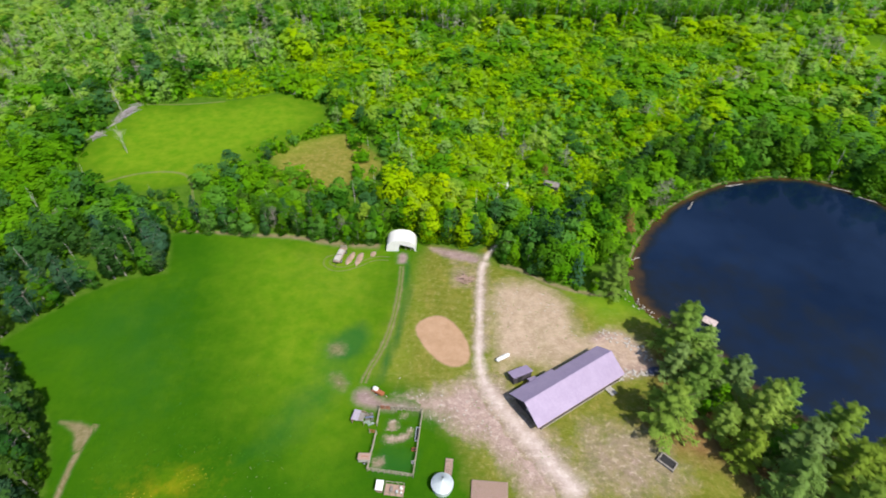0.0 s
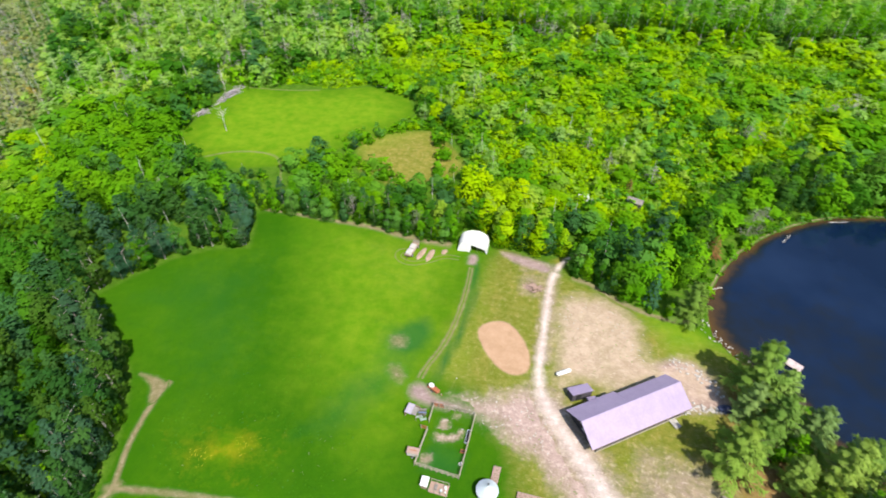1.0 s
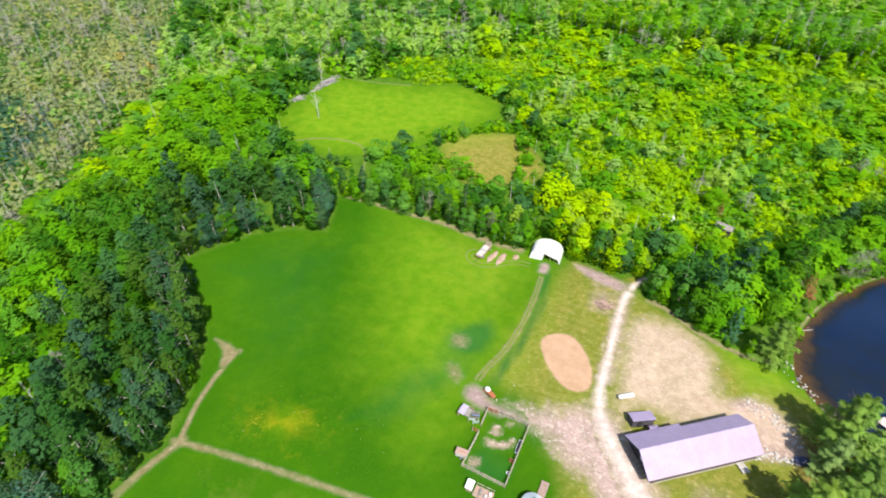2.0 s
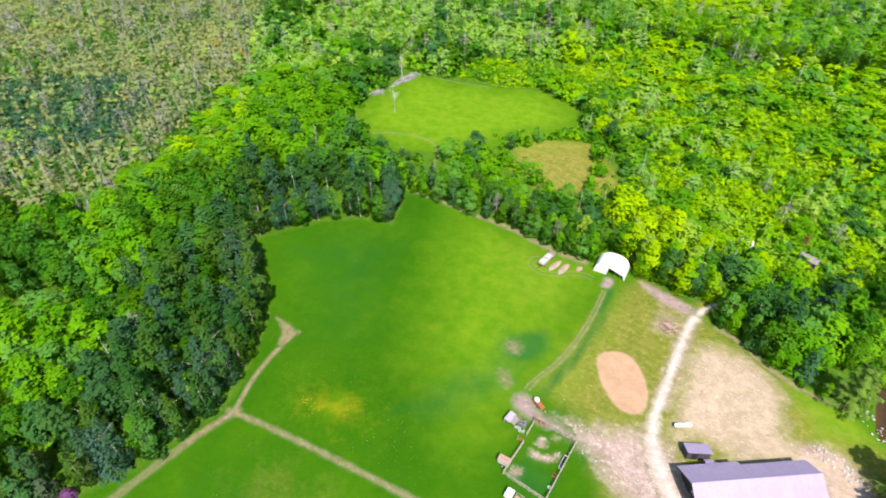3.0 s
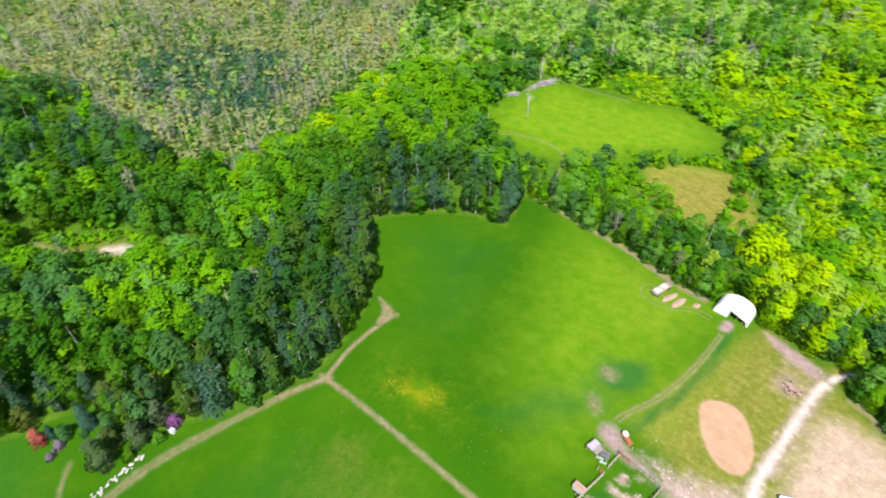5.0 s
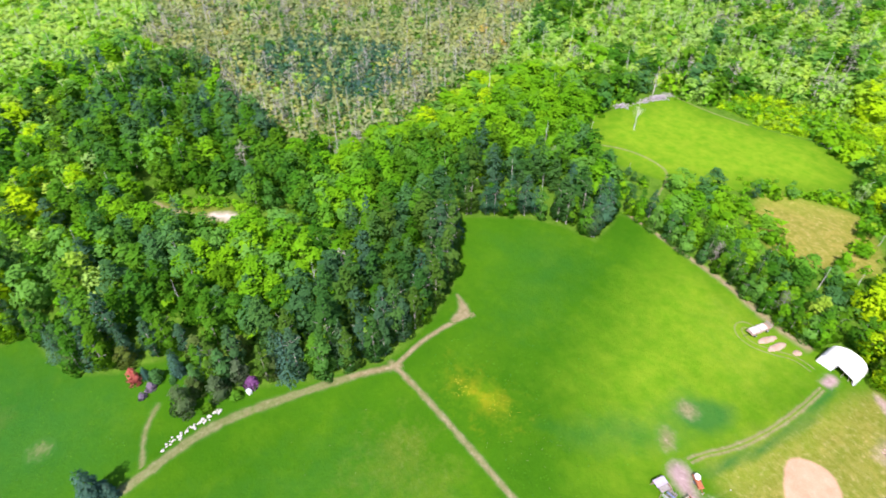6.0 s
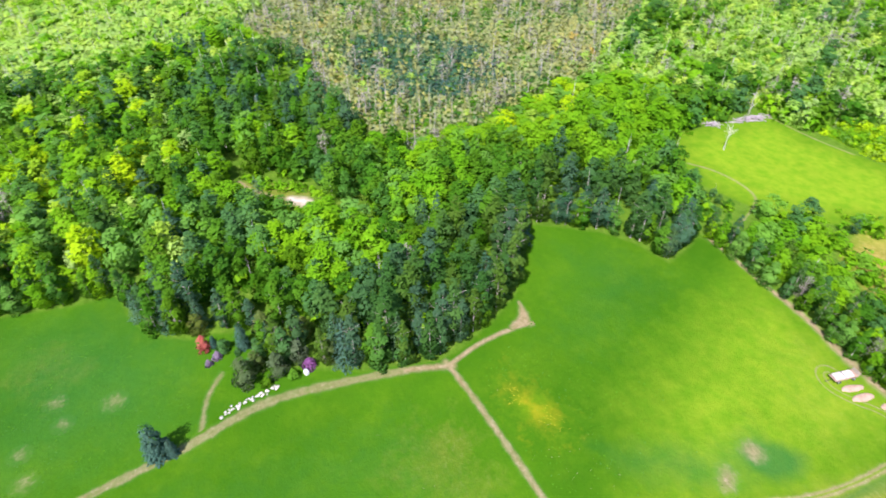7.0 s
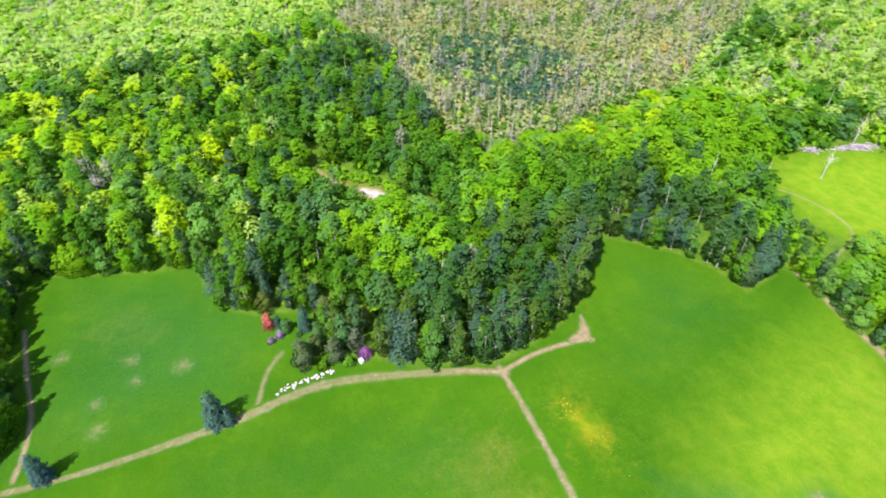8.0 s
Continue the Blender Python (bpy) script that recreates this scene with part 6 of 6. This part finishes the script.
def build_yurt():
    y = thing("round_hut", "round hut with a conical pale metal roof", "hut", (-2.05, 41.9, 0), 0.0)
    bm = bmesh.new()
    bmesh.ops.create_cone(bm, cap_ends=True, segments=40, radius1=1.62, radius2=1.62, depth=1.7, matrix=Matrix.Translation((0, 0, 0.85)))
    part("wall", bm, STEEL, y)
    n = 20
    for k in range(n):
        bm = bmesh.new()
        a0, a1 = 2 * math.pi * k / n + 0.004, 2 * math.pi * (k + 1) / n - 0.004
        low = [(1.86 * math.cos(a), 1.86 * math.sin(a), 1.62) for a in (a0, a1)]
        top = [(0.16 * math.cos(a), 0.16 * math.sin(a), 2.72) for a in (a1, a0)]
        slab(bm, *low, *top, 0.05)
        part("roof_panel", bm, STEEL, y)
    for k in range(n):
        a = 2 * math.pi * k / n
        part("rib", beam(bmesh.new(), (1.87 * math.cos(a), 1.87 * math.sin(a), 1.64), (0.15 * math.cos(a), 0.15 * math.sin(a), 2.75), 0.05, 5), STEEL, y)
    cap = bmesh.new()
    bmesh.ops.create_cone(cap, cap_ends=True, segments=16, radius1=0.26, radius2=0.08, depth=0.22, matrix=Matrix.Translation((0, 0, 2.80)))
    part("roof_cap", cap, STEEL, y)
    part("vent", box_mesh(0.05, 0.55, 2.43, 0.2, 0.2, 0.25), DARK, y, "small dark roof vent")


build_yurt()


def deck(name, label, x, y, turn, sx, sy, z, boards, mat, category="deck"):
    d = thing(name, label, category, (x, y, 0), turn)
    me = bpy.data.meshes.new("board")
    bm = box_mesh(0, 0, 0, sx / boards - 0.025, sy, 0.05, bevel=0.01)
    bm.to_mesh(me)
    bm.free()
    me.materials.append(mat)
    for k in range(boards):
        o = new("board", me)
        o.parent = d
        o.matrix_basis = Matrix.Translation((-sx / 2 + sx / boards * (k + 0.5), 0, z + 0.004 * ((k * 7) % 3)))
    for yy in (-sy / 2 + 0.12, sy / 2 - 0.12):
        part("joist", box_mesh(0, yy, z - 0.152, sx, 0.1, 0.15), TIMBER, d)
        for xx in (-sx / 2 + 0.12, sx / 2 - 0.12):
            part("post", box_mesh(xx, yy, -0.6, 0.14, 0.14, z + 0.446), TIMBER, d)
    return d


deck("entrance_deck", "narrow brown boardwalk at the round hut", -1.1, 45.4, radians(-4), 1.3, 2.9, 0.35, 9, PLANK)
deck("platform", "wide pinkish-brown timber platform on the grass", 5.7, 40.9, radians(-2), 6.0, 4.6, 0.4, 40, PLANK, "platform")
deck("dock", "pinkish timber dock at the pond's edge", 53.2, 80.2, radians(-38), 2.9, 2.0, 0.35, 18, PALE_PLANK, "dock")


def build_log_frame():
    f = thing("raised_bed", "rectangular frame of dark grey timbers on the lawn", "garden bed", (36.1, 48.0, 0), radians(-42))
    for s in (-1, 1):
        for z in (0.0, 0.27):
            part("long_timber", box_mesh(0, s * 0.85, z, 3.1, 0.28, 0.26), LOGGREY, f)
            part("short_timber", box_mesh(s * 1.40, 0, z + 0.002, 0.28, 1.41, 0.26), LOGGREY, f)
    part("soil", box_mesh(0, 0, 0, 2.5, 1.4, 0.30), DARK, f)


build_log_frame()


# ---- stones and timber ----
def stone_mesh(seed):
    bm = bmesh.new()
    bmesh.ops.create_icosphere(bm, subdivisions=1, radius=0.5)
    for v in bm.verts:
        v.co *= 1 + 0.5 * noise.noise(v.co * 2.5 + Vector((seed * 3.1, 0, 0)))
        v.co.z = max(v.co.z, -0.28) * 0.75
    me = bpy.data.meshes.new("stone")
    bm.to_mesh(me)
    bm.free()
    me.materials.append(ROCK)
    return me


STONES = [stone_mesh(k) for k in range(4)]


def stone_row(name, label, line, count, size, spread, seed):
    """A row of boulders, each a piece of its own."""
    r = R(seed)
    t = thing(name, label, "stones")
    p = rounded(line, False, 2)
    steps = np.concatenate([[0], np.cumsum(np.hypot(*np.diff(p, axis=0).T))])
    for k in range(count):
        s = steps[-1] * (k + r.uniform(0.2, 0.8)) / count
        x, y = np.interp(s, steps, p[:, 0]) + r.normal(0, spread), np.interp(s, steps, p[:, 1]) + r.normal(0, spread)
        o = new("stone", STONES[k % 4])
        o.parent = t
        q = size * r.uniform(0.6, 1.35)
        o.matrix_basis = Matrix.Translation((x, y, 0.18 * q)) @ Matrix.Rotation(r.uniform(0, 6.3), 4, "Z") @ Matrix.Diagonal((q * 1.2, q, q, 1))


stone_row("boulder_row", "row of white boulders beside the track", [(-68.2, -12.6), (-69.0, -10.4), (-69.9, -7.6), (-70.3, -4.2), (-70.8, -1.4)], 50, 0.42, 0.30, 31)
stone_row("shore_stones", "pale stones along the pond's shore", [(36.5, 88.5), (39.5, 84.5), (42, 80.8), (45, 78)], 46, 0.34, 0.7, 32)
stone_row("barn_stones", "pale rubble stones along the barn's end", [(30.6, 64.6), (32.6, 66.0), (35.9, 66.4), (39.0, 66.8)], 90, 0.42, 0.40, 33)
stone_row("barn_stones", "pale rubble along the bare bank behind the barn", [(29.5, 76.6), (32.5, 75.4), (35.5, 73.0), (38.0, 70.0)], 60, 0.40, 0.8, 36)
stone_row("yard_stones", "pale loose stones in the trodden yard", [(-9, 58.2), (-2, 57), (3, 60), (6, 55), (9, 52)], 70, 0.24, 1.9, 34)
stone_row("yard_stones", "pale loose stones on the bare plot", [(8, 88), (10, 80), (16, 88), (22, 78), (25, 74)], 60, 0.20, 1.8, 35)


def stick_heap(name, label, x, y, turn, sx, sy, h, count, width, mat, seed, category="wood pile", length=1.8):
    r = R(seed)
    t = thing(name, label, category, (x, y, 0), turn)
    for k in range(count):
        cx, cy = r.normal(0, sx / 4), r.normal(0, sy / 4)
        z = width / 2 + h * max(0.0, 1 - (2 * cx / sx) ** 2 - (2 * cy / sy) ** 2) * r.uniform(0.1, 1.0)
        a, l = r.normal(0, 0.9), length * r.uniform(0.5, 1.2) / 2
        dx, dy, dz = math.cos(a) * l, math.sin(a) * l, min(r.normal(0, 0.12), z - width / 2)
        part("stick" if width < 0.2 else "log", beam(bmesh.new(), (cx - dx, cy - dy, max(z - dz, width / 2)), (cx + dx, cy + dy, max(z + dz, width / 2)), width * r.uniform(0.6, 1.3), 5, 0.8), mat, t)


stick_heap("lumber_pile", "heap of pale sawn boards and branches by the road", 1.1, 90.8, 0.2, 3.8, 2.6, 0.9, 46, 0.20, PLANK, 41)
stick_heap("brush_pile", "long grey heap of cut brushwood at the field's edge", -114.8, 164.5, radians(80), 14, 2.6, 1.2, 90, 0.22, BRUSH, 42, "brushwood", 3.0)
stick_heap("brush_pile", "grey heap of cut brushwood at the field's edge", -117.2, 150, radians(70), 4.5, 2.2, 1.0, 36, 0.22, BRUSH, 43, "brushwood", 2.4)
stick_heap("brush_pile", "grey heap of cut brushwood at the field's edge", -63.0, 183.6, radians(-20), 5.5, 2.0, 1.0, 40, 0.22, BRUSH, 44, "brushwood", 2.4)
for k, (x, y, a, l) in enumerate(((42, 103.5, 70, 4.5), (41.2, 99.5, 20, 3.5), (61.3, 121.9, 50, 4.0), (76.1, 132.0, 10, 5.0), (109.6, 127.1, -40, 6.0), (105.5, 131.1, -30, 5.0), (47, 111, 48, 4.0))):
    bm = beam(bmesh.new(), (-l / 2, 0, 0), (l / 2, 0.2, 0.12), 0.22, 6, 0.5)
    beam(bm, (l * 0.1, 0.05, 0.06), (l * 0.35, 0.8, 0.2), 0.10, 5, 0.4)
    ob = part("fallen_log", bm, DEADWOOD)
    ob.matrix_basis = Matrix.Translation((x, y, -0.16)) @ Matrix.Rotation(radians(a), 4, "Z")
    tagged(ob, "bleached fallen log at the pond's edge", "log", "logs round the pond")


# ---- in the woods ----
def build_camper():
    c = thing("camper", "small white camper half hidden among the trees", "trailer", (10.8, 127.0, 0), radians(8))
    part("body", box_mesh(0, 0, 0.5, 3.0, 1.4, 1.2, bevel=0.2), WHITE, c)
    part("roof", box_mesh(0, 0, 1.702, 2.8, 1.2, 0.10, bevel=0.05), WHITE, c)
    part("window", box_mesh(-0.7, -0.70, 1.0, 0.8, 0.06, 0.5), DARK, c)
    part("door", box_mesh(0.8, -0.70, 0.55, 0.6, 0.06, 1.1), STEEL, c)
    for y in (-0.75, 0.75):
        part("wheel", beam(bmesh.new(), (0, y - 0.1, 0.32), (0, y + 0.1, 0.32), 0.64, 14), DARK, c)
    part("drawbar", beam(bmesh.new(), (1.65, 0, 0.6), (2.6, 0, 0.5), 0.1), DARK, c)


build_camper()


def build_ramp():
    r = thing("loading_ramp", "pale wooden loading ramp beside the barn", "ramp", (28.9, 62.0, 0), radians(-52))
    for k in range(6):
        part("plank", box_mesh(0, -0.55 + 0.22 * k, 0.34, 2.4, 0.2, 0.06, bevel=0.01), ROCK, r)
    for x in (-1.0, 1.0):
        part("bearer", box_mesh(x, 0, 0, 0.14, 1.3, 0.338), TIMBER, r)


build_ramp()
mound("tarpaulin_heap", "heap under a dark blue tarpaulin in the shade", 38.4, 66.9, 0.3, 3.0, 1.8, 0.9, TARP, 3, "tarpaulin")
small_shed("cabin", "dark cabin with a grey roof among the trees", 24.2, 127.0, radians(-20), 4.2, 2.6, 2.3, 0.6, LOGGREY, WALL_DARK, "cabin")


def build_bin():
    b = thing("garden_box", "small white box beside the lilac", "box", (-71.5, 3.9, 0), 0.4)
    part("body", box_mesh(0, 0, 0, 0.9, 0.7, 0.8), WHITE, b)
    part("lid", box_mesh(0, 0, 0.802, 0.96, 0.76, 0.07), STEEL, b)


build_bin()


# ---- weeds and flowers in the grass ----
def tufts(name, label, outline, count, size, mat, seed):
    r = R(seed)
    p = np.array(outline, float)
    q = r.uniform(p.min(0), p.max(0), (count * 3, 2))
    q = q[inside(outline, q[:, 0], q[:, 1])][:count]
    dense = np.array([noise.noise((a * 0.18, b * 0.18, seed)) for a, b in q])
    q = q[dense > -0.08]
    rosette = clump_cloud(np.array([[0.12, 0, 0.10], [-0.1, 0.1, 0.12], [0, -0.12, 0.08]]), np.tile((0, 0, 1.0), (3, 1)), 0.2, R(seed + 1))
    (v, f, n), tint = scatter(rosette, q, r.uniform(0.5, 1.4, len(q)) * size, r)
    tagged(new(name, sheet(name, v[:, 0], v[:, 1], v[:, 2], f, mat, {"tint": tint}, n)), label, "plants", kind="stuff")


PETAL = plain("pale_petals", (0.60, 0.58, 0.40), (0.70, 0.68, 0.52), 3.0, 0.8)
PETAL_YELLOW = plain("yellow_petals", (0.50, 0.36, 0.02), (0.58, 0.44, 0.04), 3.0, 0.8)
tufts("meadow_weeds", "dark leafy weeds in the grass", [(-110.4, -56.4), (-87.1, -18.9), (-69.3, -16.8), (-63.1, -49.7), (-78.7, -57.7)], 1500, 0.42, LEAF_MID, 81)
tufts("meadow_weeds", "dark leafy weeds in the grass", [(-62, 50), (-62, 34), (-24, 34), (-20, 60), (-40, 64)], 700, 0.36, LEAF_MID, 83)
tufts("white_flowers", "scattered pale meadow flowers", [(-52, 44), (-58, 36), (-40, 34), (-24, 36), (-26, 46), (-40, 50)], 70, 0.19, PETAL, 87)
tufts("white_flowers", "scattered pale meadow flowers", [(-58, 22), (-60, 4), (-46, 0), (-38, 18)], 40, 0.19, PETAL, 89)
tufts("yellow_flowers", "yellow flowers massed in the grass", [(-55, 38), (-50, 41), (-46, 43), (-41, 44), (-41, 40), (-46, 38.5), (-51, 35.5)], 130, 0.22, PETAL_YELLOW, 91)
tufts("yard_weeds", "grass tufts on the bare soil", [(7, 90), (24, 88), (26, 74), (12, 68)], 200, 0.40, LEAF_MID, 93)
tufts("yard_weeds", "grass tufts on the bare soil", [(-10, 59), (4, 62), (18, 46), (8, 44)], 220, 0.40, LEAF_MID, 95)
